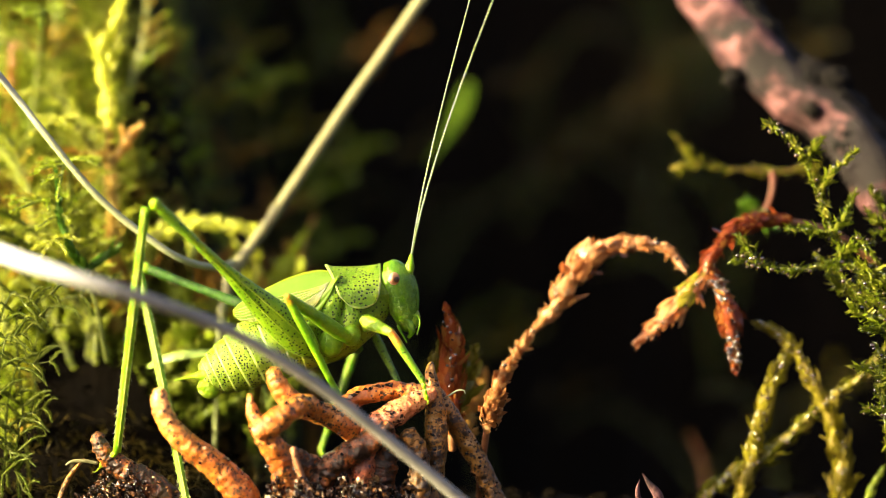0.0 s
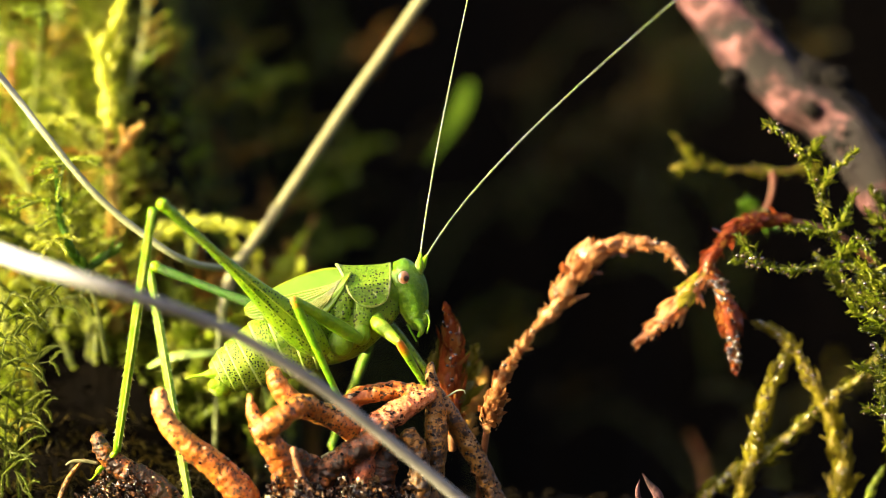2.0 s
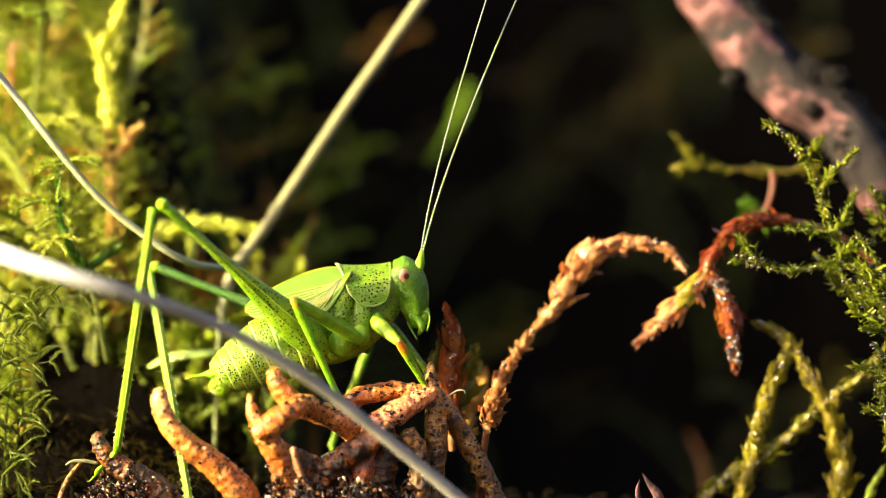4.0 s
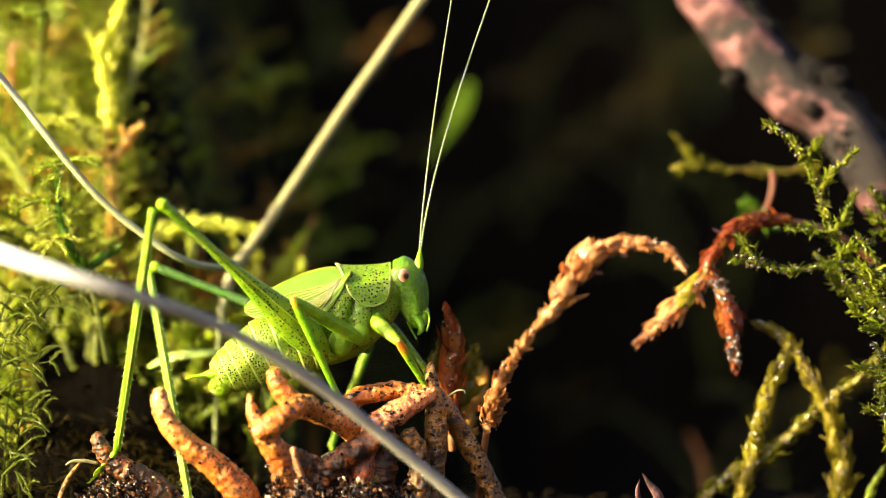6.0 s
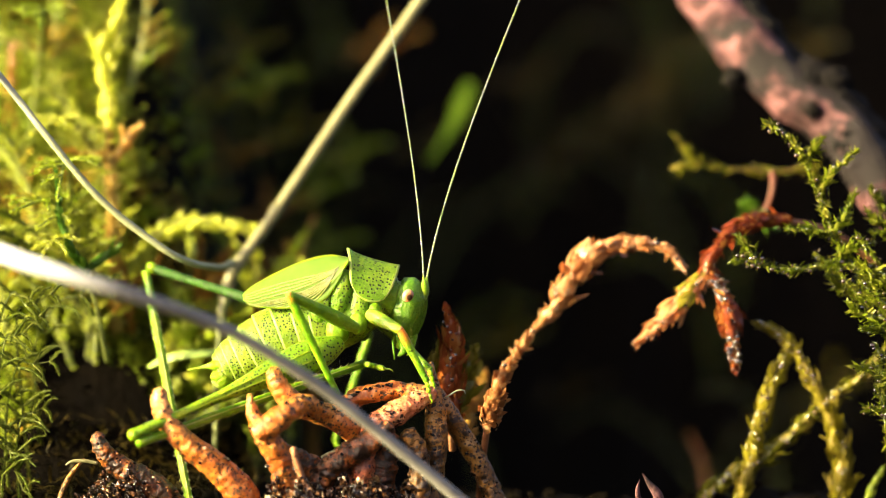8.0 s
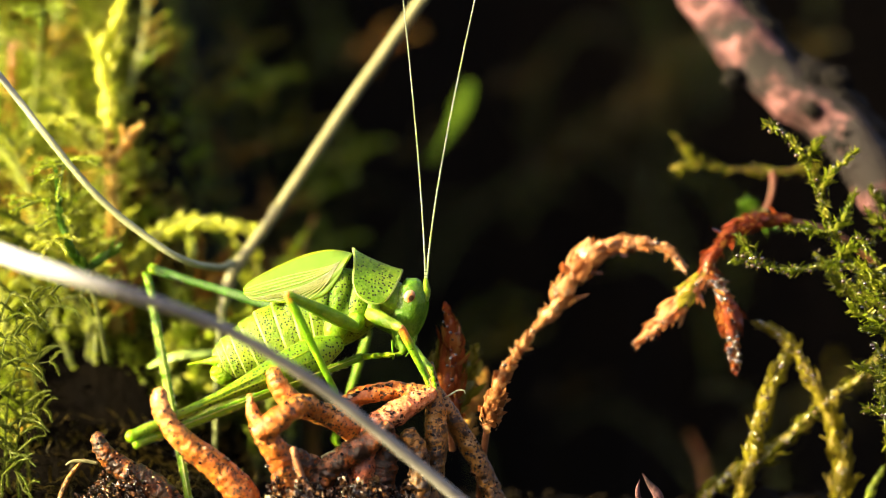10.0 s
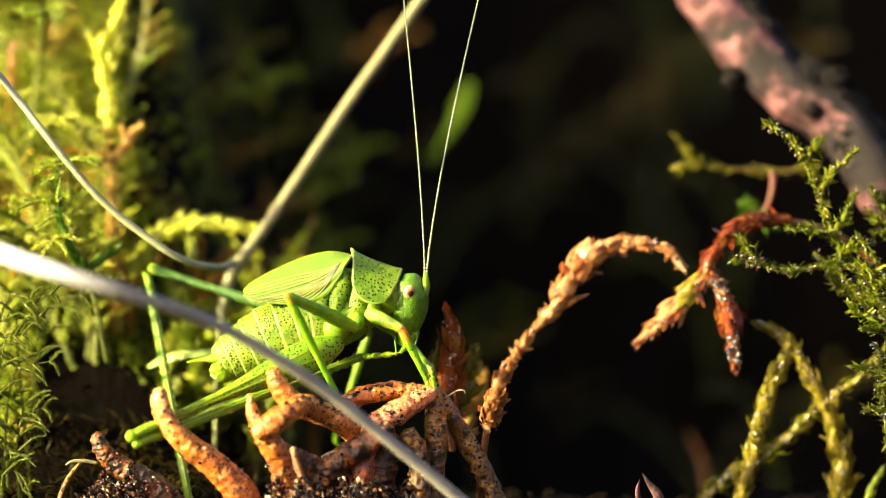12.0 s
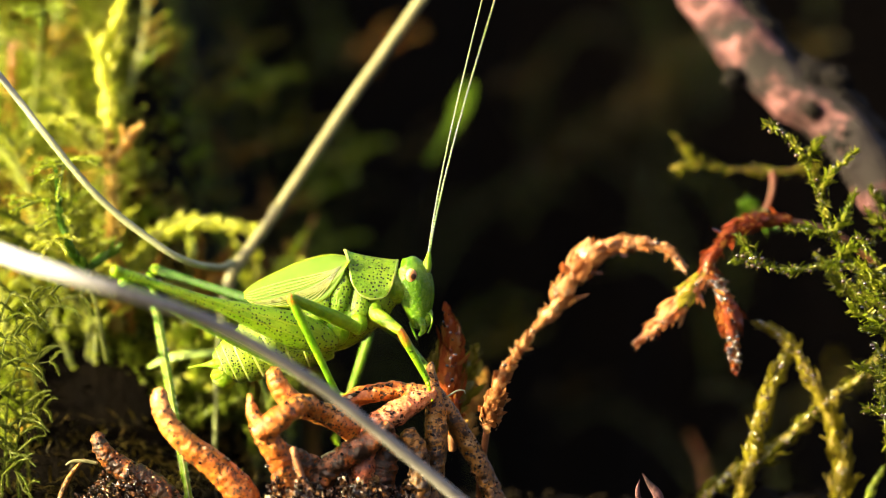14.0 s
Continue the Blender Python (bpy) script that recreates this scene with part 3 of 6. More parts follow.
def grass_stems():
    def stem(name, label, pts, radii, mat, flat=1.0, n=40):
        ob = thing(name, label, "grass stem", pts[-1])
        part("stalk", mesh_of("stalk", *tube(pts, radii, n, 12, flat, origin=pts[-1], rough=0.02), mat), ob)
        return ob
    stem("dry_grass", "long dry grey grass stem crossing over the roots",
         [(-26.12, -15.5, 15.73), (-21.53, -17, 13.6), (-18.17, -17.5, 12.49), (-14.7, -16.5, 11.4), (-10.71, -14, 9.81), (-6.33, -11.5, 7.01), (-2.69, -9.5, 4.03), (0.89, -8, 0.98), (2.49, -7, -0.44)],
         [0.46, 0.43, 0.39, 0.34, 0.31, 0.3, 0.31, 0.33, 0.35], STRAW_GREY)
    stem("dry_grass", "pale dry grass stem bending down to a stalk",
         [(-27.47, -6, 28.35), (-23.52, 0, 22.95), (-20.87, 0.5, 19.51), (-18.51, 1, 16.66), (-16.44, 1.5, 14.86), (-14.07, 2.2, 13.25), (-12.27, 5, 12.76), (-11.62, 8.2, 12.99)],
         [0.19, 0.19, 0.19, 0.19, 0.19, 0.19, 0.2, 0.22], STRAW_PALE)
    ob = stem("dry_grass", "tall yellow straw stalk with a swollen joint",
         [(1.47, 13, 32.01), (-1.24, 12, 27.79), (-5.13, 11, 22.19), (-7.53, 10, 18.53), (-9.24, 9.5, 15.94), (-10.63, 9, 13.96), (-11.64, 8.6, 12.49), (-12.13, 8.5, 10.67), (-12.25, 8.4, 10.05)],
         [0.34, 0.34, 0.34, 0.33, 0.34, 0.33, 0.38, 0.3, 0.26], STRAW)
    part("leaf_sheath", mesh_of("leaf_sheath", *tube([(-11.7, 8.6, 12.36), (-12.19, 8.4, 10.18), (-12.44, 8.3, 7.55), (-12.55, 8.2, 5.06), (-12.67, 8, -0.71)], [0.3, 0.25, 0.16, 0.11, 0.1], 24, 10, origin=(-12.25, 8.4, 10.05)), STEM_GREEN), ob, "green sheath at the foot of the stalk")
    part("joint", mesh_of("joint", *ball((-9.27, 9.5, 15.94), (0.4, 0.4, 0.5), (-12.25, 8.4, 10.05), turn=35), STRAW), ob)
    stem("young_grass", "short pale green grass blade", [(-16.13, 6, 7.31), (-15.38, 5.5, 7.7), (-14.27, 5, 7.96), (-12.88, 5, 8.08), (-11.56, 6, 7.99), (-10.26, 8, 6.94), (-9.53, 9, 4.4), (-9.26, 10, -0.85)], [0.1, 0.26, 0.28, 0.24, 0.2, 0.2, 0.2, 0.2], GRASS, 0.35)


def small_bits():
    """Threads, splinters and blades strewn between the roots."""
    def strand(name, label, category, pts, radii, mat, flat=1.0):
        ob = thing(name, label, category, pts[0])
        part(name + "_body", mesh_of(name, *tube(pts, radii, 22, 8, flat, origin=pts[0], rough=0.01), mat), ob)
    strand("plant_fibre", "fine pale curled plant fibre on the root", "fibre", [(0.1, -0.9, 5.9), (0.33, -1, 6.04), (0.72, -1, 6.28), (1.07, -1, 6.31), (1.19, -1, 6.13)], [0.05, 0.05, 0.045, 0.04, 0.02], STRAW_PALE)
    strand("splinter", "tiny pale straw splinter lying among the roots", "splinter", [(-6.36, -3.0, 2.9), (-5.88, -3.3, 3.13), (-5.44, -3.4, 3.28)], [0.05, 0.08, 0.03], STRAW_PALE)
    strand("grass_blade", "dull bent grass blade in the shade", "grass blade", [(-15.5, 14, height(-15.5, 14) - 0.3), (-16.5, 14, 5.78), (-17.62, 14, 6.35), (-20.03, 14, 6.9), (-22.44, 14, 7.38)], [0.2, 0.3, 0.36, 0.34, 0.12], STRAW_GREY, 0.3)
    strand("root_hair", "curled pale rootlet at the soiled root tip", "rootlet", [(-18.2, -1.6, 2.5), (-18.9, -1.7, 2.62), (-19.5, -1.7, 2.6), (-19.85, -1.7, 2.4)], [0.1, 0.1, 0.09, 0.05], STRAW)
    strand("root_stub", "yellow fleshy root stub in the soil", "root", [(-1.82, 0.6, -0.9), (-1.76, 0.6, 0.9), (-1.5, 0.6, 1.6)], [0.55, 0.5, 0.2], ROOT)


def stick():
    pts = [(11.91, 17, 32.03), (14.64, 16, 29.39), (15.38, 15, 27.54), (17.49, 13.5, 24.91), (19.19, 12.5, 22.95), (21.89, 11.5, 20.84), (24.85, 10.5, 17.31), (28.79, 9.5, 12.54), (34.0, 8.6, 5.4), (38.4, 8, -1.2)]
    ob = thing("stick", "pinkish brown rotting stick with black patches leaning on the soil", "stick", pts[-1])
    part("bark", mesh_of("bark", *tube(pts, [1.5, 1.6, 1.6, 1.6, 1.55, 1.6, 1.65, 1.8, 1.9, 2.0], 150, 48, 1.0, origin=pts[-1], rough=0.34, grain=0.32, fine=0.07), BARK), ob)
    # Black bark strip that also stands in for shade on the side off the sun.
    flake = [tuple(np.array(p) + (0.62, 0.5, 0.62)) for p in pts]
    part("bark_strip", mesh_of("bark_strip", *tube(flake, [1.1, 1.2, 1.2, 1.2, 1.3, 1.35, 1.4, 1.5, 1.6, 1.7], 150, 44, 1.0, origin=pts[-1], rough=0.45, grain=0.5, fine=0.12), BARK_BLACK), ob, "black crumbling bark clinging to the stick, also standing for its shaded side")
    for p, r in (((16.35, 12.2, 23.4), 0.55), ((20.6, 10.2, 21.5), 0.42), ((21.9, 11.5, 23.1), 0.8), ((22.6, 10, 19.6), 0.7), ((24.4, 9, 16.6), 0.55)):
        part("bark_scab", mesh_of("bark_scab", *ball(p, (r, r * 0.7, r), pts[-1], 14, 18, rough=0.9), BARK_BLACK), ob, "black crumbling bark scab")


def dead_moss():
    g = "dry moss shoots"
    shoot("dry_moss", "withered rust-coloured moss shoot arching over the soil", [[(1.94, 2, 0.47), (2.23, 0.6, 3.57), (2.45, -0.8, 4.69), (2.61, -2.5, 5.65), (3.16, -5, 7.36), (4.46, -7, 9.4), (5.73, -7, 10.76), (6.48, -7, 11.98), (7.35, -7, 13.28), (8.57, -7, 13.89), (10.07, -7, 14), (11.52, -7, 13.71), (12.27, -7, 12.81)]],
          MOSS_RUST, STEM_RUST, 0.42, 0.22, 0.008, 24, 0.2, 3, g, taper=0.0, bare=0.2, dew=24, girths=[[0.4, 0.5, 0.9, 1.15, 0.9, 0.45, 0.4, 0.9, 1.35, 1.05, 0.6, 0.2]])
    shoot("dry_moss", "upright tuft of dark red and olive old moss", [[(0.5, 1.6, 3.0), (0.33, 2, 5.92), (0.42, 2, 7.44), (0.48, 2, 8.95), (0.18, 2, 10.47)], [(0.4, 1.8, 4.6), (0.94, 3, 5.88), (1.25, 3, 7.1), (1.71, 3, 8.32)], [(0.4, 1.8, 4.6), (-0.27, 3, 6.19), (-0.43, 3, 7.41), (-0.18, 3, 8.62)]],
          MOSS_RED, STEM_RUST, 0.55, 0.28, 0.012, 16, 0.2, 4, g, taper=0.2, bare=0.1, dew=40, girths=[[0.5, 1.1, 1.5, 1.2, 0.2], [0.4, 1.0, 1.0, 0.4], [0.4, 0.9, 0.8, 0.3]], mats=[MOSS_EMBER, MOSS_OLIVE, MOSS_OLIVE])
    shoot("dry_moss", "dull yellow-brown moss tuft behind the perch", [[(1.27, 1, 3.4), (1.4, 4.4, 4.54), (1.59, 6, 5.84), (1.78, 7, 7.65)], [(1.4, 4.4, 4.54), (1.04, 5.6, 5.86), (0.86, 6.6, 7.05)], [(1.46, 4.6, 4.84), (2.2, 6, 6.15), (2.34, 7, 7.16)]],
          MOSS_ORANGE, STEM_RUST, 0.6, 0.3, 0.022, 40, 0.14, 5, g, clump=0.6, bare=0.1)
    shoot("dry_moss", "wet dark red moss shoot with glistening drooping branches",
          [[(29.76, 12, -0.99), (27.73, 11, 8.74), (23.07, 9, 13.8), (19.65, 6, 15.19), (16.8, 4.4, 15.24), (15.33, 4, 14.35), (14.32, 4, 12.82), (14.93, 4, 11.66), (15.48, 4, 10.13), (15.67, 4, 8.6), (15.79, 4, 7.53)]],
          MOSS_RED, STEM_RUST, 0.44, 0.25, 0.01, 24, 0.2, 6, g, taper=0.0, dew=190, bare=0.66, girths=[[0.3, 0.3, 0.3, 0.3, 0.3, 0.3, 0.35, 0.6, 0.45, 0.8, 0.9, 1.15, 1.2, 0.35]])
    shoot("dry_moss", "drooping moss branch, yellow fading to rust at its tip", [[(14.63, 4, 13.13), (13.95, 4, 12.12), (12.9, 4.2, 10.89), (11.68, 4.4, 9.66), (10.62, 4.6, 8.77)], [(14.2, 3.9, 12.5), (13.5, 3.9, 11.7), (12.9, 4.0, 10.9)]],
          MOSS_ORANGE, STEM_RUST, 0.5, 0.25, 0.01, 24, 0.2, 7, g, taper=0.0, dew=40, girths=[[0.35, 0.9, 1.1, 0.75, 0.15], [0.6, 0.9, 0.4]], mats=[MOSS_RUST, MOSS_OLIVE])
    olive = "olive and tan half-dry moss shoot bowed to the soil"
    shoot("dry_moss", olive, [[(15.87, 5, -0.5), (16.79, 5, 2.12), (17.25, 5, 4.42), (17.9, 5, 6.27), (18.7, 5, 8.02), (18.48, 5, 9), (17.25, 5, 9.65)]],
          MOSS_OLIVE, STEM_RUST, 0.46, 0.22, 0.01, 30, 0.2, 8, g, taper=0.0, dew=50, girths=[[0.7, 0.9, 1.0, 0.9, 0.95, 0.7, 0.5]])
    shoot("dry_moss", olive, [[(21.4, 5, -0.65), (21.77, 5, 1.5), (21.46, 5, 3.35), (20.91, 5, 5.13), (20.11, 5, 6.48), (19.31, 5, 7.96), (18.82, 5, 8.7)]],
          MOSS_OLIVE, STEM_RUST, 0.46, 0.22, 0.01, 30, 0.2, 9, g, taper=0.0, dew=60, girths=[[0.9, 1.2, 1.25, 1.0, 0.8, 0.8, 0.6]])
    shoot("dry_moss", olive, [[(13.63, 6, -0.57), (15.02, 6, 0.76), (16.99, 5.6, 2.14), (18.98, 5.4, 3.63), (20.75, 5.2, 5.43), (22.94, 5, 6.97), (24.78, 5, 9.34)]],
          MOSS_OLIVE, STEM_RUST, 0.46, 0.22, 0.01, 30, 0.2, 10, g, taper=0.0, dew=50, girths=[[0.8, 1.0, 1.05, 0.9, 0.6, 0.6, 0.5]], mats=[MOSS_GOLD])
    shoot("dry_moss", "faint red brown moss stub", [[(16.71, 34, -4), (16.18, 34, 0.12), (15.37, 34, 2.05)]], MOSS_ORANGE, STEM_RUST, 1.1, 0.5, 0.06, 20, 0.3, 11, g)


def right_moss():
    label = "dark green wet moss shoot with fine toothed leaves"
    g = "green moss shoots"
    shoot("moss_shoot", label, [[(28.03, 4, -0.43), (24.85, 3, 8.93), (22.04, 2.4, 12.89), (20.94, 2, 14.62), (20.21, 2, 16.5), (19.57, 2, 18.04), (18.66, 2, 19.62), (17.39, 2, 20.5)],
                                [(20.21, 2, 16.5), (20.63, 2, 17.59), (21.39, 2, 18.35), (22.12, 2, 19.01)],
                                [(20.85, 2, 14.41), (21.39, 2, 15.25), (21.79, 2, 16.07), (22.09, 2, 16.77)],
                                [(20.94, 2, 14.56), (19.84, 1.6, 14.77), (18.4, 1.4, 14.86)],
                                [(19.42, 2, 18.35), (19.92, 2.4, 19.2), (20.39, 2.6, 19.73)]],
          MOSS_DEEP, STEM_GREEN, 0.5, 0.17, 0.017, 58, 0.11, 21, g, droop=0.5, taper=0.3, clump=0.9, dew=70)
    shoot("moss_shoot", label, [[(28.5, 3, -0.36), (25.33, 2, 8.95), (22.91, 2, 12.29), (21.09, 2, 12.89), (18.65, 1.8, 12.65), (16.81, 1.6, 13.04), (15.54, 1.5, 13.14)],
                                [(16.81, 1.6, 13.04), (16.21, 1.6, 13.95), (15.77, 1.8, 14.47)],
                                [(21.09, 2, 12.89), (21.69, 2, 13.8), (23.06, 2, 14.1)]],
          MOSS_DEEP, STEM_GREEN, 0.5, 0.17, 0.017, 58, 0.11, 22, g, droop=0.5, taper=0.3, clump=0.9, dew=80)
    for k, (a, b, c) in enumerate((((24.72, 2, -0.29), (23.4, 1, 5.96), (21.98, 0.5, 7.48)), ((25.03, 2, -0.29), (24.3, 1, 7.77), (22.2, 0.5, 12)),
                                   ((24.48, 0, -0.15), (23.73, 0, 3.6), (22.44, 0, 5.34)), ((26.07, 3, -0.36), (24.72, 2, 10.16), (23, 1.5, 12.59)), ((26.5, 4, -0.43), (25.15, 3, 13.5), (22.76, 2, 10.62)))):
        mid = tuple(0.5 * (p + q) + d for p, q, d in zip(b, c, (0.6, 0, 0.5)))
        shoot("moss_shoot", label, [[a, b, mid, c]], MOSS_DEEP, STEM_GREEN, 0.5, 0.17, 0.017, 58, 0.1, 30 + k, g, droop=0.5, taper=0.3, clump=0.9, dew=60)
    for k, (a, b, c) in enumerate((((26.67, 3, -0.36), (24.42, 2, 11.38), (22.25, 1.5, 14.4)), ((26.24, 2, -0.29), (24.15, 1, 8.98), (21.29, 1, 12.29)), ((28.03, 4, -0.43), (24.85, 3, 14.1), (22.97, 2.6, 17.14)),
                                   ((27.62, 1, -0.22), (25.14, 0.5, 5.98), (22.92, 0, 8.64)), ((27.86, 5, -0.5), (23.75, 4, 10.74), (19.98, 3, 13.5)))):
        mid = tuple(0.5 * (p + q) + d for p, q, d in zip(b, c, (0.4, 0, -0.5)))
        tip = [mid, tuple(p + d for p, d in zip(mid, (-0.9, -0.3, 0.2))), tuple(p + d for p, d in zip(mid, (-1.6, -0.5, 0.8)))]
        low = [b, tuple(p + d for p, d in zip(b, (-0.8, -0.4, 0.5))), tuple(p + d for p, d in zip(b, (-1.9, -0.6, 0.6)))]
        shoot("moss_shoot", label, [[a, b, mid, c], tip, low], MOSS_DEEP, STEM_GREEN, 0.5, 0.17, 0.0174, 58, 0.1, 130 + k, g, droop=0.5, taper=0.3, clump=0.9, dew=50)
    shoot("moss_shoot", "dim olive moss runner reaching out level", [[(20.82, 10, 17.27), (20.41, 10, 18.21), (18.97, 10.4, 18.13), (17.44, 11, 18.2), (15.7, 11, 18.3), (14.27, 11, 18.61), (13.55, 11, 19.44), (12.98, 11, 20.13)], [(14.37, 11, 18.61), (13.64, 11, 18.49), (13.26, 11, 18.36)]],
          MOSS_GOLD, STEM_RED, 0.5, 0.26, 0.04, 40, 0.12, 41, g, taper=0.2, clump=0.8)
    shoot("moss_shoot", "small fresh green moss rosette on a red stalk", [[(18.4, 10.6, 18.1), (18.45, 10.6, 17.5), (18.3, 10.7, 16.6), (17.91, 11, 15.86), (17.44, 11, 16.25)], [(17.53, 11, 15.7), (16.9, 11, 16.33)], [(17.6, 11, 15.54), (18.61, 11, 15.13)], [(17.53, 11, 15.45), (16.71, 11, 15.19)]],
          MOSS_GREEN, STEM_RED, 0.9, 0.36, 0.05, 55, 0.22, 42, g, bare=0.7)
    shoot("moss_shoot", "bright green moss tip", [[(21.0, -8, -0.6), (21.48, -8, 0.55), (21.92, -8, 1.7), (22.41, -8, 2.6)]], MOSS_MID, STEM_GREEN, 0.7, 0.3, 0.05, 34, 0.1, 43, g)


def frond(name, label, leaf_mat, seed, length=11.0, branches=11):
    """A feathery frond: a bowed stem with side branches on both sides, clad in tiny leaves. Its foot is at the origin, it leans along x."""
    rng = random.Random(seed)
    ob = thing(name, label, "moss", (0, 0, 0), "feathery moss fronds")
    main = [(0, 0, -1.5), (length * 0.12, 0, length * 0.3), (length * 0.36, 0, length * 0.62), (length * 0.66, 0, length * 0.78), (length, 0, length * 0.68)]
    part("stem", mesh_of("stem", *tube(main, [0.2, 0.17, 0.14, 0.1, 0.05], 20, 6), STEM_GREEN), ob)
    c = curve_points(main, 60)
    sets = [leafy(rng, main, 0.5, 0.2, 0.06, 36, taper=0.4)]
    twigs = []
    for k in range(branches):
        i = int(8 + 48 * k / branches)
        for s in (-1, 1):
            if rng.random() < 0.12:
                continue
            t = Vector(c[i + 1] - c[i]).normalized()
            ln = length * (0.34 - 0.2 * k / branches) * rng.uniform(0.7, 1.25)
            a = Vector(c[i])
            w = (t * 0.75 + Vector((0, s, rng.uniform(-0.2, 0.3))) * 0.8).normalized()
            p = [tuple(a), tuple(a + w * ln * 0.5 + Vector((0, 0, 0.05 * ln))), tuple(a + w * ln + Vector((0, 0, -0.08 * ln)))]
            twigs.append(tube(p, [0.09, 0.07, 0.03], 6, 5))
            sets.append(leafy(rng, p, 0.4, 0.16, 0.05, 38, n=14, taper=0.4))
    part("branching", mesh_of("branching", *joined(twigs), STEM_GREEN), ob, kind="stuff")
    part("foliage", mesh_of("foliage", *joined(sets), leaf_mat), ob, kind="stuff")
    return ob


def left_moss():
    rng = random.Random(11)
    kinds = [frond("moss_frond", "feathery yellow-green moss frond in sunlight", MOSS_BRIGHT, 51, 10.0),
             frond("moss_frond", "feathery yellow-green moss frond in sunlight", MOSS_BRIGHT, 52, 8.0, 9),
             frond("moss_frond", "feathery lime green moss frond", MOSS_LIME, 53, 9.0),
             frond("moss_frond", "feathery olive moss frond turning brown", MOSS_OLIVE, 54, 7.0, 8)]
    spots = []
    for _ in range(2600):
        x, y = rng.uniform(-33, -8), rng.uniform(3, 44)
        across = 784 + x / 0.03 * 200 / (200 + y)
        if across < -15 and y < 24 or across > 240 and (y < 26 or rng.random() < 0.85) or height(x, y) < (8 if x > -22.3 else 2.5) or any((x - a) ** 2 + (y - b) ** 2 < 8 for a, b in spots):
            continue
        spots.append((x, y))
    first = set()
    for x, y in spots:
        k = rng.choices((0, 1, 2, 3), (5, 4, 2.5, 1.8) if y > 14 else (4, 2, 6, 0.6))[0]
        m = pose(x * MM, y * MM, (height(x, y) - (3.0 if y < 10 else 0.0)) * MM, rng.uniform(-18, 18), rng.uniform(-30, 12), rng.uniform(-170, -60))
        if x > -16.3 - 0.0816 * y:
            continue
        if k not in first:
            first.add(k)
            kinds[k].matrix_basis = m
        else:
            copy_thing(kinds[k], m)
    for k in range(36):
        x, y = (rng.uniform(-27.5, -22), rng.uniform(18, 30)) if k < 16 else (rng.uniform(-23.5, -18), rng.uniform(8, 14)) if k < 26 else (rng.uniform(-20, -9), rng.uniform(42, 56))
        copy_thing(kinds[rng.choice((0, 2, 2)) if k < 26 else 3], pose(x * MM, y * MM, height(x, y) * MM, rng.uniform(-18, 18), rng.uniform(-10, 25), rng.uniform(-160, -85)))
    # the low carpet between the fronds
    for count, mat, x0, x1, y0, y1, low in ((30000, MOSS_BRIGHT, -33, -10, 2, 40, 3.0), (9000, MOSS_LIME, -30, -17.5, 5, 26, 6.0), (5000, MOSS_OLIVE, -22, -8, 10, 40, 3.0)):
        bits = []
        for _ in range(count):
            x, y = rng.uniform(x0, x1), rng.uniform(y0, y1)
            z = height(x, y)
            if z < low or x > -22.3 and z < 8.5 or x < -23.8 - 0.12 * y or x > -18.5 and y > 16 and rng.random() < 0.85:
                continue
            d = Vector((rng.gauss(-0.3, 0.6), rng.gauss(-0.7, 0.6), rng.gauss(0.6, 0.5))).normalized()
            bits.append(leaf(Vector((x, y, z + rng.uniform(-0.2, 1.8))), d, Vector((0, 0, 1)), rng.uniform(0.4, 1.0), rng.uniform(0.14, 0.3)))
        ob = thing("moss_carpet", "low carpet of moss leaves on the hummock", "moss", (0, 0, 0), kind="stuff")
        part("foliage", mesh_of("foliage", *joined(bits), mat), ob, kind="stuff")
    # two carpets whose leaf colours already hold the shade at the hummock's foot
    for label, mat, count, y0, y1, z0, z1 in (("green moss at the foot of the hummock, half shade in its colour", MOSS_MID, 9000, 9, 22, 3.5, 11), ("low moss on the soil, coloured dark brown for shade", MOSS_SHADE, 1800, 1, 18, -2, 4)):
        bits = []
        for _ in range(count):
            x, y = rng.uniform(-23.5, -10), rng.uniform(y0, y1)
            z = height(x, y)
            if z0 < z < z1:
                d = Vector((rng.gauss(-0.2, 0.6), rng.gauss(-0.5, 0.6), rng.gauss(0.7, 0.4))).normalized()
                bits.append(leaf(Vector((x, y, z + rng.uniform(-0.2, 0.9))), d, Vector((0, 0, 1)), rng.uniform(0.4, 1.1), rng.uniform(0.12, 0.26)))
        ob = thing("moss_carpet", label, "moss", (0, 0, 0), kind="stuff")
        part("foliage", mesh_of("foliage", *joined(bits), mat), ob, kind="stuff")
    # the few that stand in front
    g = "leading moss shoots"
    shoot("moss_shoot", "tall lime yellow moss shoot, its lower half orange", [[(-18.24, 10, 8.13), (-18.29, 9.5, 12.54), (-18.31, 9, 15.06), (-18.43, 9, 18.5), (-18.5, 9, 20.2)], [(-18.5, 9, 20.0), (-18.62, 9, 22.4), (-18.75, 9, 24.46), (-18.15, 9, 26.18), (-17.78, 9, 27.53)],
                                                                   [(-18.31, 9, 18.66), (-17.52, 9, 19.76), (-16.74, 9, 20.64)], [(-18.62, 9, 23.21), (-19, 9, 24.62), (-19.56, 9, 25.56)], [(-18.5, 9, 23.6), (-18.2, 8.9, 24.6), (-17.9, 8.9, 25.4)]],
          MOSS_LIME, STEM_RUST, 0.5, 0.26, 0.022, 24, 0.18, 61, g, taper=0.2, girths=[[0.8, 0.9, 0.8, 0.8, 0.8], [0.8, 0.9, 1.0, 1.1, 0.5], [0.6, 0.7, 0.3], [0.7, 0.8, 0.4], [0.6, 0.8, 0.4]], mats=[MOSS_PEACH, MOSS_LIME, MOSS_PEACH, MOSS_LIME, MOSS_LIME])
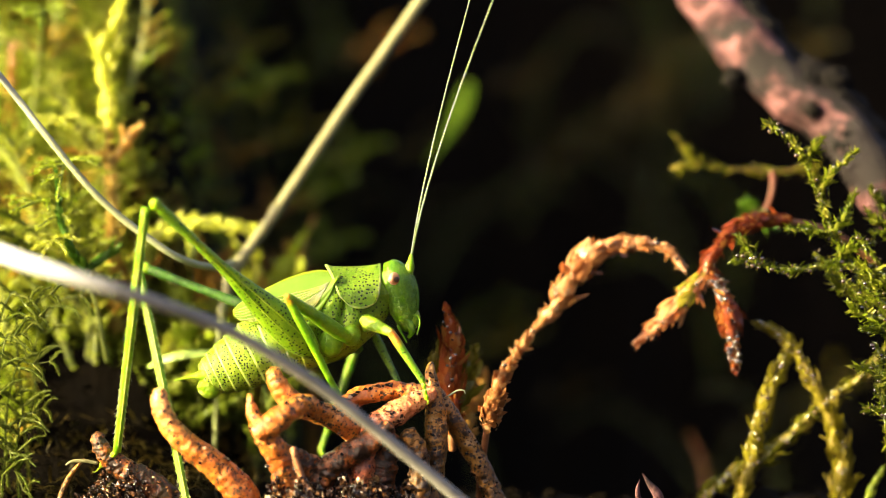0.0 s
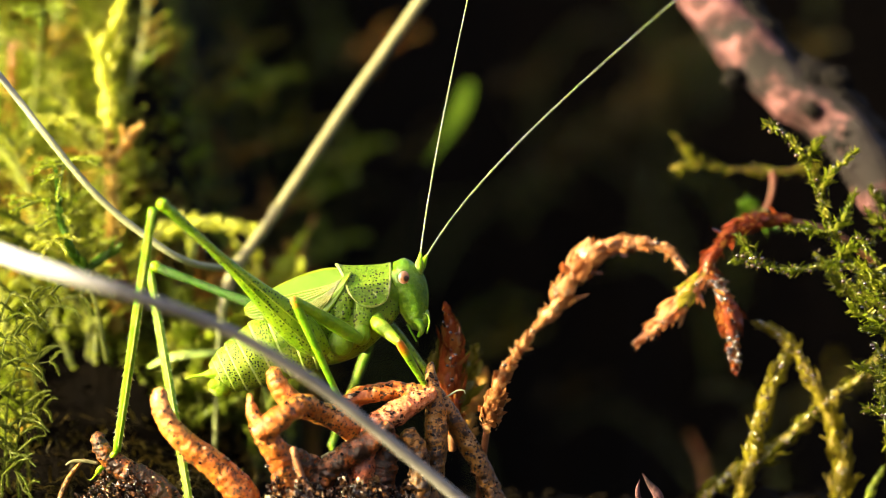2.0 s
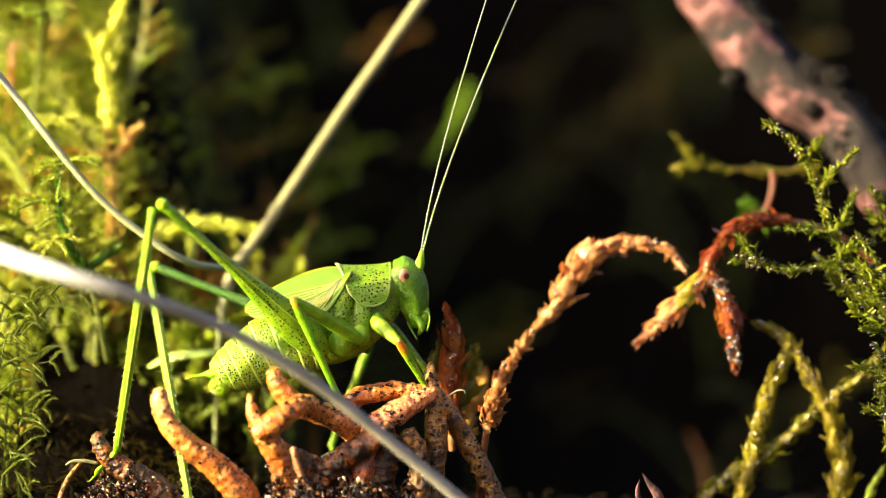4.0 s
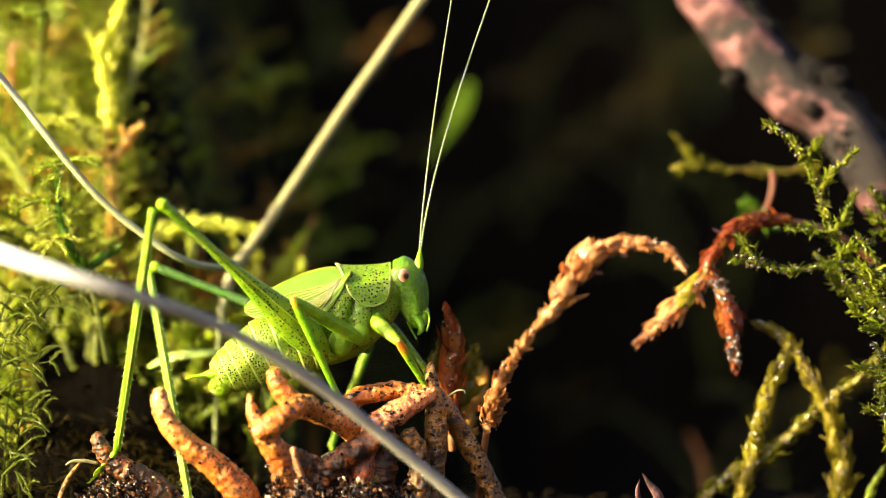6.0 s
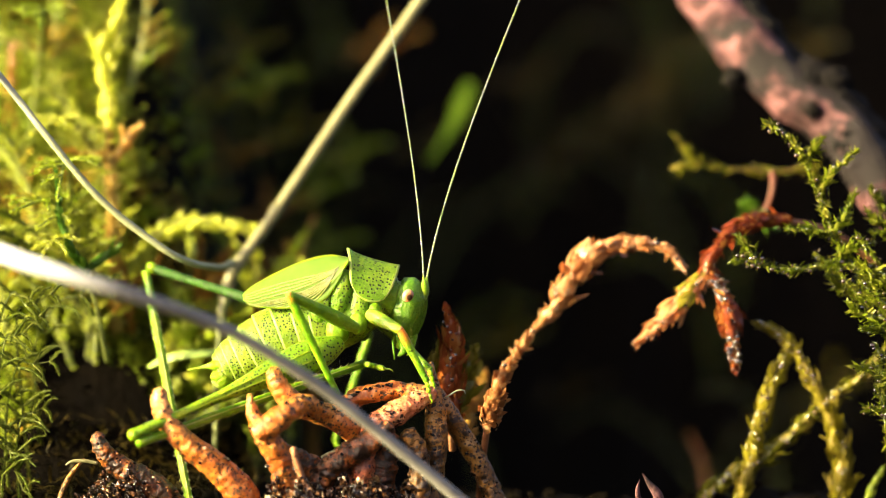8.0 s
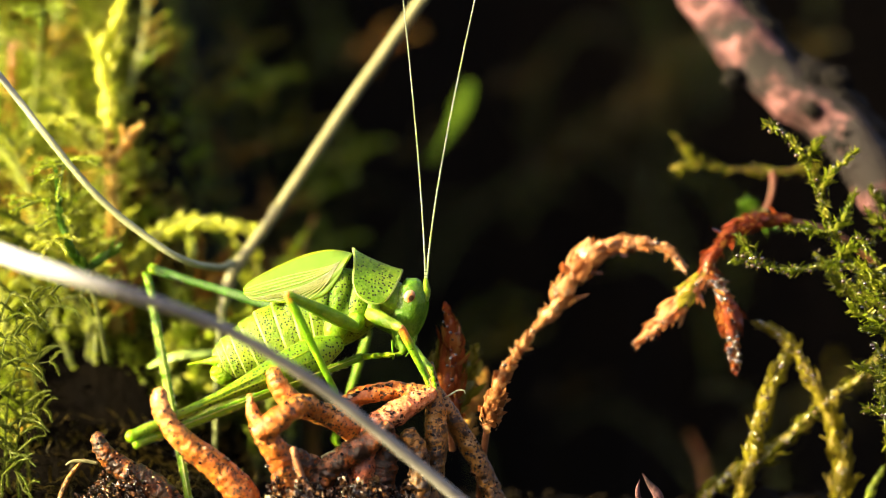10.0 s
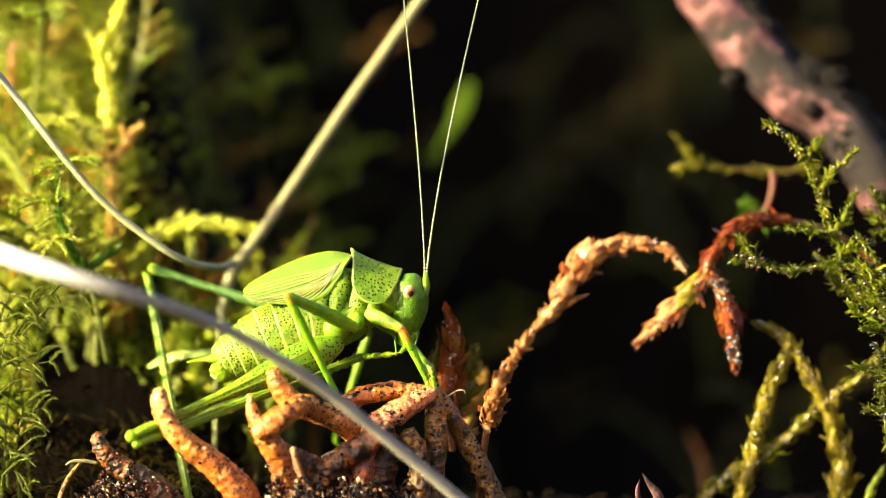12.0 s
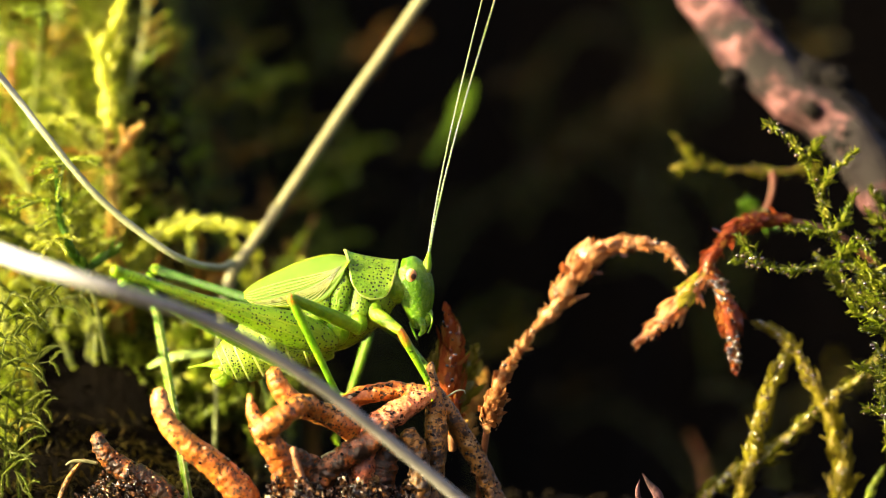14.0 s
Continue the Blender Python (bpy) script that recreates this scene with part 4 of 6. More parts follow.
    shoot("moss_shoot", "plump bright lime moss shoot lying level", [[(-17.78, 12, 9.99), (-17.06, 11, 12.85), (-16.22, 10.4, 14.27), (-14.63, 10.2, 15.13), (-13.05, 10.2, 15.19), (-11.48, 10.2, 15.0), (-10.16, 10.4, 14.81)], [(-16.9, 10.8, 13.4), (-16.8, 10.6, 12.3), (-16.95, 10.6, 11.4)], [(-14.3, 10.2, 15.0), (-14.0, 10, 14.0), (-14.1, 10, 13.2)]],
          MOSS_LIME, STEM_GREEN, 0.36, 0.24, 0.013, 30, 0.2, 62, g, taper=0.0, girths=[[0.6, 0.8, 1.1, 1.25, 1.2, 1.0, 0.5], [0.6, 0.6, 0.3], [0.6, 0.5, 0.2]])
    shoot("moss_shoot", "fresh dark green moss shoot in sharp leaf", [[(-18.35, 6, 7.62), (-19.09, 4, 11.96), (-19.85, 3, 13.5), (-20.58, 3, 15.32), (-20.83, 3, 17.76)], [(-19.35, 3.5, 12.58), (-18.33, 4, 13.34), (-17.72, 4, 13.8)]],
          MOSS_GREEN, STEM_GREEN, 1.2, 0.5, 0.07, 24, 0.14, 63, g, bare=0.45)
    for k, (a, b, c) in enumerate((((-18.04, 14, 10.59), (-18.28, 13, 12.84), (-17.64, 13, 14.28)), ((-15.5, 18, 5.3), (-15.83, 18, 14.46), (-15.34, 18, 16.91)), ((-24.3, 12, 9.35), (-24.12, 11, 11.9), (-23.17, 11, 13.33)),
                                   ((-22.47, 14, 11.23), (-22.92, 14, 14.12), (-22.12, 14, 15.25)), ((-20.92, 20, 11.82), (-21.25, 20, 21.39), (-20.26, 20, 23.04)), ((-24.43, 16, 14.45), (-24.75, 16, 24.49), (-24.11, 16, 25.79)))):
        shoot("moss_shoot", "old orange moss shoot among the green", [[a, b, tuple(0.5 * (p + q) + d for p, q, d in zip(b, c, (0.3, 0, 0.3))), c]], MOSS_ORANGE, STEM_RUST, 1.1, 0.55, 0.08, 30, 0.2, 160 + k, g, clump=0.5)
    for k in range(18):
        x, y, z = rng.uniform(-24.5, -17.6), rng.uniform(9, 15), rng.uniform(12.2, 16.8)
        lean = rng.uniform(-1.2, 1.6)
        pts = [(x - lean * 0.3, y + 1, z - 6), (x, y + 0.4, z - 3.4), (x + lean * 0.3, y, z - 1.6), (x + lean, y - 0.4, z)]
        fork = [pts[1], (x + 0.5 - lean * 0.5, y, z - 2.4), (x + 0.9 - lean, y - 0.3, z - 1.4)]
        shoot("moss_shoot", "plump pale yellow moss shoot in full sun", [pts, fork], MOSS_ORANGE if k % 5 == 4 else MOSS_LIME, STEM_GREEN, 0.6, 0.26, 0.034, 34, 0.14, 260 + k, g, taper=0.3, clump=0.6)
    for k in range(24):
        x, y, z = rng.uniform(-15.8, -8.6), rng.uniform(11, 18), rng.uniform(9.5, 14.8)
        lean = rng.uniform(-1.6, 1.6)
        pts = [(x - lean * 0.3, y + 1, height(x - lean * 0.3, y + 1) - 1), (x, y + 0.4, z - 4), (x + lean * 0.3, y, z - 1.6), (x + lean, y - 0.4, z)]
        fork = [pts[1], (x + 0.8 - lean * 0.5, y, z - 2.6), (x + 1.4 - lean, y - 0.3, z - 1.8)]
        # Lime and bright leaves stand in for sun that does not reach here.
        shoot("moss_shoot", "thin yellowing moss shoot behind the straw", [pts, fork], (MOSS_LIME, MOSS_ORANGE, MOSS_LIME, MOSS_BRIGHT, MOSS_BRIGHT)[k % 5], STEM_GREEN, 0.8, 0.4, 0.045, 42, 0.12, 290 + k, g, taper=0.3, clump=0.6, bare=0.35)
    shoot("moss_shoot", "orange moss shoot half hidden in the hummock", [[(-7.46, 22, -1.68), (-8.05, 20, 11.16), (-8.22, 20, 13.8), (-7.56, 20, 15.62)], [(-8.05, 20, 12.81), (-9.04, 20, 14.13)]],
          MOSS_ORANGE, STEM_RUST, 1.3, 0.6, 0.16, 28, 0.2, 64, g)
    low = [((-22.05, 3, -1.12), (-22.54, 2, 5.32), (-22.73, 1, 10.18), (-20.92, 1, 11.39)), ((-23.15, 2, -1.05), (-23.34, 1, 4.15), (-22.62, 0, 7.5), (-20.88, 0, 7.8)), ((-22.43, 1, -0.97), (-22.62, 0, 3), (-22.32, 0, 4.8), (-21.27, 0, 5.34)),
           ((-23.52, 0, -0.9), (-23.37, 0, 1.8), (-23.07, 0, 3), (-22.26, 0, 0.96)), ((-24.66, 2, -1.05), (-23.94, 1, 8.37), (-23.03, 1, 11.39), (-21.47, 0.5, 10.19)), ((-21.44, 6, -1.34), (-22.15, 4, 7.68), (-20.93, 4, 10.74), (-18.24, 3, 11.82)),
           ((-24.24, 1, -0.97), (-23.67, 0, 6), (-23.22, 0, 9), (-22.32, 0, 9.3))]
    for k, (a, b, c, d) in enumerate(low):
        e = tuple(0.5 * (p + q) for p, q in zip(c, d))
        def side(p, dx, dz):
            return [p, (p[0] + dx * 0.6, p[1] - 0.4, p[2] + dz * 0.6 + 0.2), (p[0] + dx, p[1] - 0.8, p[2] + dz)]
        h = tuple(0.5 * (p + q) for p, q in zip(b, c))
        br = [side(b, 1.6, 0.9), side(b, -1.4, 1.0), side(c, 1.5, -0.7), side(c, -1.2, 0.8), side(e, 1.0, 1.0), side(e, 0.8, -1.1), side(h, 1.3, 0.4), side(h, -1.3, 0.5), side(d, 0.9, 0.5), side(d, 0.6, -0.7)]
        # low shoots are darkened by leaf colour where shade falls
        shoot("moss_shoot", "fine yellow-green moss shoot at the hummock's foot, darkened for shade", [[a, b, c, e, d]] + br, MOSS_LOW, STEM_GREEN, 0.27, 0.09, 0.02, 44, 0.05, 70 + k, g)
    # growth on the shaded bank, its dimness put into the leaf colours
    dim = [frond("moss_frond", "dark green moss frond on the bank, shade in its colour", MOSS_DEEP, 81, 12.0, 8), frond("moss_frond", "moss frond on the bank, coloured dark brown for shade", MOSS_SHADE, 82, 12.0, 8)]
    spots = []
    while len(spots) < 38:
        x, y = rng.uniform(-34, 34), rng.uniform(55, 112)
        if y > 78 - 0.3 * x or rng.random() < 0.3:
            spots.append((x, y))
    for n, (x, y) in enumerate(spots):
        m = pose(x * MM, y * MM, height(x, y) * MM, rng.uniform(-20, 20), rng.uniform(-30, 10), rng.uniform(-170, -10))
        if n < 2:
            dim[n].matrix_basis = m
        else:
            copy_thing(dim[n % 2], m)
    for k in range(12):
        x, y, z = rng.uniform(-18.6, -15.2), rng.uniform(19, 27), rng.uniform(15, 27)
        lean = rng.uniform(-1.4, 1.8)
        pts = [(x - lean * 0.3, y + 1, height(x - lean * 0.3, y + 1) - 1), (x, y + 0.4, z - 3), (x + lean * 0.4, y, z - 1.2), (x + lean, y - 0.4, z)]
        fork = [pts[1], (x + 1.0 - lean * 0.5, y, z - 1.8), (x + 2.2 - lean, y - 0.3, z - 0.8)]
        twig = [pts[1], (x - 1.0 - lean * 0.5, y, z - 2.2), (x - 2.2 - lean, y - 0.3, z - 2.2)]
        shoot("moss_shoot", "yellow-green moss shoot at the edge of the hummock", [pts, fork, twig], MOSS_OLIVE if k % 4 == 3 else MOSS_BRIGHT, STEM_GREEN, 0.75, 0.3, 0.04, 42, 0.12, 430 + k, g, taper=0.3, clump=0.6, bare=0.4)
    for k in range(30):
        x, y, z = rng.uniform(-21, -10), rng.uniform(9, 19), rng.uniform(5.5, 11.5)
        lean = rng.uniform(-1.8, 1.8)
        pts = [(x - lean * 0.3, y + 1, height(x - lean * 0.3, y + 1) - 1), (x, y + 0.4, z - 3), (x + lean * 0.4, y, z - 1.2), (x + lean, y - 0.4, z)]
        fork = [pts[1], (x + 1.0 - lean * 0.5, y, z - 1.8), (x + 2.0 - lean, y - 0.3, z - 1.0)]
        twig = [pts[1], (x - 1.0 - lean * 0.5, y, z - 2.2), (x - 2.0 - lean, y - 0.3, z - 2.0)]
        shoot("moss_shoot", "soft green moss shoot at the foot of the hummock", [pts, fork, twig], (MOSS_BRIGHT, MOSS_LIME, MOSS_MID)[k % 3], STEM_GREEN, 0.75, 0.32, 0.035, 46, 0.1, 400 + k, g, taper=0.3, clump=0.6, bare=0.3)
    # tall thin shoots that reach up out of the shade, far behind
    for k, (x, y, z) in enumerate(((-11.5, 34, 25.5), (-9.6, 38, 22.6), (-13.4, 32, 20.8), (-8.2, 36, 18.9), (-14.6, 30, 24.0), (-11.0, 33, 17.6), (-6.2, 44, 21.5), (-13.0, 40, 28.0), (-4.0, 52, 29.0), (-7.6, 40, 15.4), (-15.2, 30, 18.0), (-10.2, 36, 13.0),
                                   (13.49, 60, 25.1), (11.35, 60, 23.6), (14.6, 62, 26.6), (7.84, 60, 21.8), (-1.52, 60, 22.6), (4.52, 60, 9.1), (8.81, 60, 5.6), (21.7, 60, 3.3), (27.1, 60, 6.0), (15.4, 60, 28.6), (24.8, 62, 29.0), (5.7, 66, 27.5), (-6.4, 55, 4.5), (1.5, 64, 6.0))):
        lean = rng.uniform(-2.0, 2.0)
        foot = height(x - lean, y) - 0.5
        pts = [(x - lean, y, foot), (x - lean * 0.9, y, 0.5 * (foot + z)), (x - lean * 0.3, y - 0.4, z - 2.2), (x + 0.4 * lean, y - 0.6, z)]
        fork = [pts[2], (x + 1.1, y - 0.6, z - 1.2), (x + 2.4, y - 0.8, z - 0.8)]
        twig = [pts[2], (x - 1.3, y - 0.4, z - 1.9), (x - 2.2, y - 0.4, z - 2.6)]
        # most shoots past the twelfth carry the shade in their leaf colour
        shoot("moss_shoot", "thin olive moss shoot in the shade behind", [pts, fork, twig], (MOSS_BRIGHT, MOSS_OLIVE, MOSS_ORANGE)[k % 3] if k < 12 else MOSS_OLIVE if k in (17, 20) else MOSS_SHADE, BARK_BLACK, 0.9, 0.4, 0.11, 34, 0.1, 330 + k, g, taper=0.3, clump=0.5, bare=0.86)
    o = (-1.75, 38, height(-1.75, 38) - 0.3)
    ob = thing("green_leaf", "soft fresh green leaf on a thin dark stalk", "leaf", o)
    part("stalk", mesh_of("stalk", *tube([o, (-2, 38, 8.09), (-1.64, 38, 16.66), (-1, 38, 19.16)], [0.16, 0.14, 0.12, 0.12], 20, 6, origin=o), BARK_BLACK), ob)
    part("leaf_blade", mesh_of("leaf_blade", *tube([(-1, 38, 19.16), (0.0, 38, 20.6), (0.6, 38, 21.6), (1.15, 38, 22.8), (1.7, 38, 24.3)], [0.08, 0.22, 0.42, 0.62, 0.28], 20, 12, 0.25, origin=o), LEAF_DIM), ob)


# ---- the bush cricket ----
LEG = {"hind_femur": 12.5, "hind_tibia": 13.9, "hind_tarsus": 2.3, "mid_femur": 4.8, "mid_tibia": 6.15, "front_femur": 2.25, "front_tibia": 3.1, "foot": 1.1}
PIECES, PIECE = 22, 1.3
NECK, SOCKET = (-2.82, 0, 11.64), (-1.26, 0, 12.72)
PIVOT = {"thorax": (-4.65, 0, 9.12), "head": (-2.04, 0, 12.36), "pronotum": (-4.32, 0, 11.7), "wing": (-10.29, 0, 10.65), "abdomen": (-11.97, 0, 7.35)}


def px(v):
    return v * 0.03


def body_tube(name, parent, origin, pts, up, wide, mat, n=30, sides=24, rough=0.0, label=""):
    return part(name, mesh_of(name, *tube(pts, [px(r) for r in up], n, sides, origin=origin, side=(0, 1, 0), squash=[px(r) for r in wide], rough=rough), mat), parent, label)


def shell(rows, cols, place, thick, origin, rim=1):
    """A thin double-walled plate over a grid; place(u, v) gives mm. Returns vertices, faces and slots, with slot 1 along the border."""
    front = [[Vector(place(i / (rows - 1), j / (cols - 1))) - Vector(origin) for j in range(cols)] for i in range(rows)]
    verts, faces, slots = [], [], []
    for i in range(rows):
        for j in range(cols):
            verts.append(front[i][j] * MM)
    for i in range(rows):
        for j in range(cols):
            a = front[min(i + 1, rows - 1)][j] - front[max(i - 1, 0)][j]
            b = front[i][min(j + 1, cols - 1)] - front[i][max(j - 1, 0)]
            n = a.cross(b)
            n = n.normalized() if n.length > 1e-9 else Vector((0, 1, 0))
            verts.append((front[i][j] - n * thick) * MM)
    k = rows * cols
    for i in range(rows - 1):
        for j in range(cols - 1):
            q = (i * cols + j, (i + 1) * cols + j, (i + 1) * cols + j + 1, i * cols + j + 1)
            edge = 1 if (i < rim or j < rim or i >= rows - 1 - rim or j >= cols - 1 - rim) else 0
            faces += [q, tuple(v + k for v in reversed(q))]
            slots += [edge, edge]
    loop = [(0, j) for j in range(cols)] + [(i, cols - 1) for i in range(1, rows)] + [(rows - 1, j) for j in range(cols - 2, -1, -1)] + [(i, 0) for i in range(rows - 2, 0, -1)]
    for (a, b), (c, d) in zip(loop, loop[1:] + loop[:1]):
        faces.append((a * cols + b, c * cols + d, c * cols + d + k, a * cols + b + k))
        slots.append(1)
    return verts, faces, slots


def along(points, t):
    """A point at t of 0 to 1 on a smooth line through points."""
    n = len(points)
    return curve_points(points, 2 * n * 8)[int(round(min(1.0, max(0.0, t)) * (2 * n * 8 - 1)))]


def cricket():
    root_ob = thing("bush_cricket", "bright green speckled cricket nymph with very long antennae on roots", "cricket", PIVOT["thorax"])
    o = PIVOT["thorax"]
    parts = {"root": root_ob}

    # thorax: stays with the thing
    body_tube("thorax", root_ob, o, [(-2.7, 0, 11.76), (-3.18, 0, 11.16), (-4.08, 0, 10.56), (-5.34, 0, 10.02), (-6.66, 0, 9.54), (-7.86, 0, 9.18)],
              [24, 40, 56, 70, 68, 56], [22, 30, 34, 36, 36, 34], SPECKLED, label="")
    for c, r, turn in (((-5.31, -1, 10.81), (20, 10, 40), 8), ((-4.24, -0.95, 10.34), (17, 9, 38), 4), ((-6.27, -1.05, 10.22), (18, 9, 34), 12)):
        part("side_plate", mesh_of("side_plate", *ball(c, tuple(px(v) for v in r), o, 14, 18, turn), SPECKLED), root_ob)
    for c, r in (((-4.3, -1, 9.26), (17, 15, 20)), ((-5.37, -1, 8.84), (22, 16, 26)), ((-3.47, -0.8, 9.92), (14, 13, 18)),
                 ((-4.34, 0.9, 9.22), (17, 15, 20)), ((-5.42, 0.9, 8.8), (22, 16, 26)), ((-3.49, 0.8, 9.88), (14, 13, 18))):
        part("coxa", mesh_of("coxa", *ball(c, tuple(px(v) for v in r), o, 10, 14), PLAIN), root_ob)

    # abdomen in overlapping rings
    o = PIVOT["abdomen"]
    spine = [(-6.36, 0, 9.36), (-7.68, 0, 9), (-9.18, 0, 8.4), (-10.56, 0, 7.68), (-11.52, 0, 7.2), (-12, 0, 6.96)]
    prof = curve_points([(*p, a, b) for p, a, b in zip(spine, (60, 64, 61, 50, 38, 27), (36, 40, 40, 36, 30, 22))], 91)
    abdomen = body_tube("abdomen", root_ob, o, spine, [56, 60, 57, 46, 34, 24], [33, 37, 37, 33, 27, 19], SPECKLED_FINE)
    parts["abdomen"] = abdomen
    for k in range(9):
        i0, i1 = k * 10, k * 10 + 12
        seg = prof[i0:min(i1, 91):2]
        pts = [tuple(s[:3]) for s in seg]
        grow = [0.965 + 0.055 * j / (len(seg) - 1) for j in range(len(seg))]
        v, f = tube(pts, [px(s[3] * g) for s, g in zip(seg, grow)], 9, 30, origin=o, side=(0, 1, 0), squash=[px(s[4] * g) for s, g in zip(seg, grow)])
        slots = [0] * len(f)
        for q in range(7 * 30, 8 * 30):
            slots[q] = 1
        part("tergite", mesh_of("tergite", v, f, [SPECKLED_FINE, PALE], slots=slots), abdomen)
    part("tail_plate", mesh_of("tail_plate", *ball((-11.75, -0.2, 6.49), (px(22), px(20), px(19)), o, 12, 16, 25), LIME), abdomen, "lime green rounded tail plate")
    part("tail_lobe", mesh_of("tail_lobe", *tube([(-11.73, -0.5, 6.62), (-12.09, -0.55, 6.56), (-12.36, -0.55, 6.56)], [0.3, 0.26, 0.1], 10, 10, origin=o), LIME), abdomen)
    part("tail_lobe", mesh_of("tail_lobe", *tube([(-11.68, -0.4, 6.31), (-11.97, -0.45, 6.26), (-12.3, -0.45, 6.32)], [0.3, 0.22, 0.08], 10, 10, origin=o), PALE), abdomen)
    for y in (-0.45, 0.5):
        pts = [tuple(np.array(p) + (0, y, 0)) for p in ((-11.76, 0, 7.26), (-12.24, 0, 7.17), (-12.78, 0, 7.08), (-13.59, 0, 6.9))]
        part("cercus", mesh_of("cercus", *tube(pts, [0.36, 0.26, 0.1, 0.05], 16, 10, origin=o), LIME), abdomen, "pointed lime green tail feeler")

    # wing pads
    o = PIVOT["wing"]
    top = [(-4.74, 0, 12.6), (-5.4, 0, 12.75), (-6.18, 0, 12.78), (-7.56, 0, 12.39), (-9.12, 0, 11.64), (-10.08, 0, 11.07), (-10.47, 0, 10.68)]
    low = [(-5.04, 0, 12.18), (-5.52, 0, 11.22), (-6.3, 0, 10.32), (-7.74, 0, 9.99), (-9.12, 0, 10.02), (-9.96, 0, 10.11), (-10.41, 0, 10.41)]
    for s in (-1, 1):
        def place(u, v, s=s):
            a, b = along(top, u), along(low, u)
            c = a * (1 - v) + b * v
            y = s * (0.2 + 1.08 * math.sin(min(1.0, v * 1.35) * 1.5)) * (1 - 0.2 * u * u)
            bulge = 0.05 * math.sin(v * 30 - u * 5) * v * (1 - u) * min(1.0, 3 * u) ** 2
            return (c[0], y + s * bulge, c[2])
        v, f, slots = shell(30, 26, place, 0.06 * s, o)
        wing = part("wing_pad", mesh_of("wing_pad", v, f, [WING, LIME], slots=slots), root_ob, "leaf-like pale green wing pad with fine veins")
        parts["wing" if s < 0 else "wing_far"] = wing
        veins = []
        for k in range(13):
            reach, rim = (0.42 + 0.065 * k, 0.965) if k < 9 else (0.965, 0.82 - 0.17 * (k - 9))
            pts = []
            for j in range(7):
                t = j / 6
                p = place(0.14 + t * (reach - 0.14), 0.42 + (rim - 0.42) * t ** (0.9 if k < 9 else 1.1))
                pts.append((p[0], p[1] + s * 0.07, p[2] + 0.05 * (1 - rim)))
            veins.append(tube(pts, [0.045, 0.042, 0.04, 0.038, 0.036, 0.034, 0.02], 16, 6, origin=o))
        part("venation", mesh_of("veins", *joined(veins), VEIN), wing, "raised yellowish veins", kind="stuff")

    # pronotum: a saddle over the thorax
    o = PIVOT["pronotum"]
    def saddle(u, v):
        w = abs(2 * v - 1)
        sgn = -1 if v < 0.5 else 1
        rear = [(-5.73, 0, 12.9), (-5.4, 0, 12.42), (-5.16, 0, 11.85), (-4.92, 0, 11.34), (-4.41, 0, 10.86)]
        front = [(-2.76, 0, 12.99), (-2.73, 0, 12.42), (-2.76, 0, 11.85), (-2.82, 0, 11.4), (-3, 0, 11.01)]
        a, b = along(rear, w), along(front, w)
        c = a * (1 - u) + b * u
        dip = px(7) * math.sin(math.pi * u) * w ** 3 * 1.1
        sag = -px(2.5) * math.sin(math.pi * u) * (1 - w)
        wide = px(48) * math.sin(min(1.0, w * 1.25) * math.pi / 2) * (1 - 0.16 * u)
        lip = px(3) * math.exp(-((u - 0.03) / 0.05) ** 2) * (1 - w) + px(1.5) * math.exp(-((u - 0.97) / 0.04) ** 2)
        return (c[0], sgn * wide, c[2] - dip + sag + lip)
    v, f, slots = shell(26, 41, saddle, -0.07, o)
    parts["pronotum"] = part("pronotum", mesh_of("pronotum", v, f, [SPECKLED, PALE], slots=slots), root_ob, "speckled saddle-shaped neck shield with a pale rim")

    # head
    o = PIVOT["head"]
    head = body_tube("head", root_ob, o, [(-2.52, 0, 13.11), (-2.31, 0, 12.9), (-2.04, 0, 12.33), (-1.8, 0, 11.64), (-1.59, 0, 10.92), (-1.41, 0, 10.26), (-1.29, 0, 9.66)],
                     [8, 24, 34, 33, 27, 20, 11], [8, 25, 33, 31, 25, 18, 9], FACE_SHADED, 36, 28)
    parts["head"] = head
    for s in (-1, 1):
        eye = part("eye", mesh_of("eye", *ball((0, 0, 0), (0.31, 0.22, 0.38), (0, 0, 0), 14, 18), EYE), head, "pale orange eye with a dark spot", Matrix.Translation(mm((0, s * 0.87, 0)) ))
        part("antenna_socket", mesh_of("antenna_socket", *ball(tuple(np.array((-1.35, 0, 12.66)) + (0, s * 0.3, 0)), (0.3, 0.26, 0.34), o, 10, 12), PLAIN), head)
        part("mandible", mesh_of("mandible", *tube([tuple(np.array(p) + (0, s * 0.25, 0)) for p in ((-1.68, 0, 10.32), (-1.26, 0, 10.02), (-1.11, 0, 9.6), (-1.29, 0, 9.24))], [0.3, 0.28, 0.2, 0.08], 14, 10, origin=o), FACE_SHADED), head)
        part("palp", mesh_of("palp", *tube([tuple(np.array(p) + (0, s * 0.4, 0)) for p in ((-1.14, 0, 10.41), (-0.81, 0, 10.44), (-0.69, 0, 10.02), (-0.84, 0, 9.42))], [0.05, 0.048, 0.045, 0.05], 16, 8, origin=o), FACE_SHADED), head, "slender jointed mouth feeler")
        part("short_palp", mesh_of("short_palp", *tube([tuple(np.array(p) + (0, s * 0.35, 0)) for p in ((-1.86, 0, 9.9), (-1.65, 0, 9.48), (-1.38, 0, 9))], [0.07, 0.06, 0.05], 12, 8, origin=o), FACE_SHADED), head)
    part("upper_lip", mesh_of("upper_lip", *ball((-1.05, 0, 10.2), (px(12), px(14), px(20)), o, 10, 14, 12), PLAIN), head)
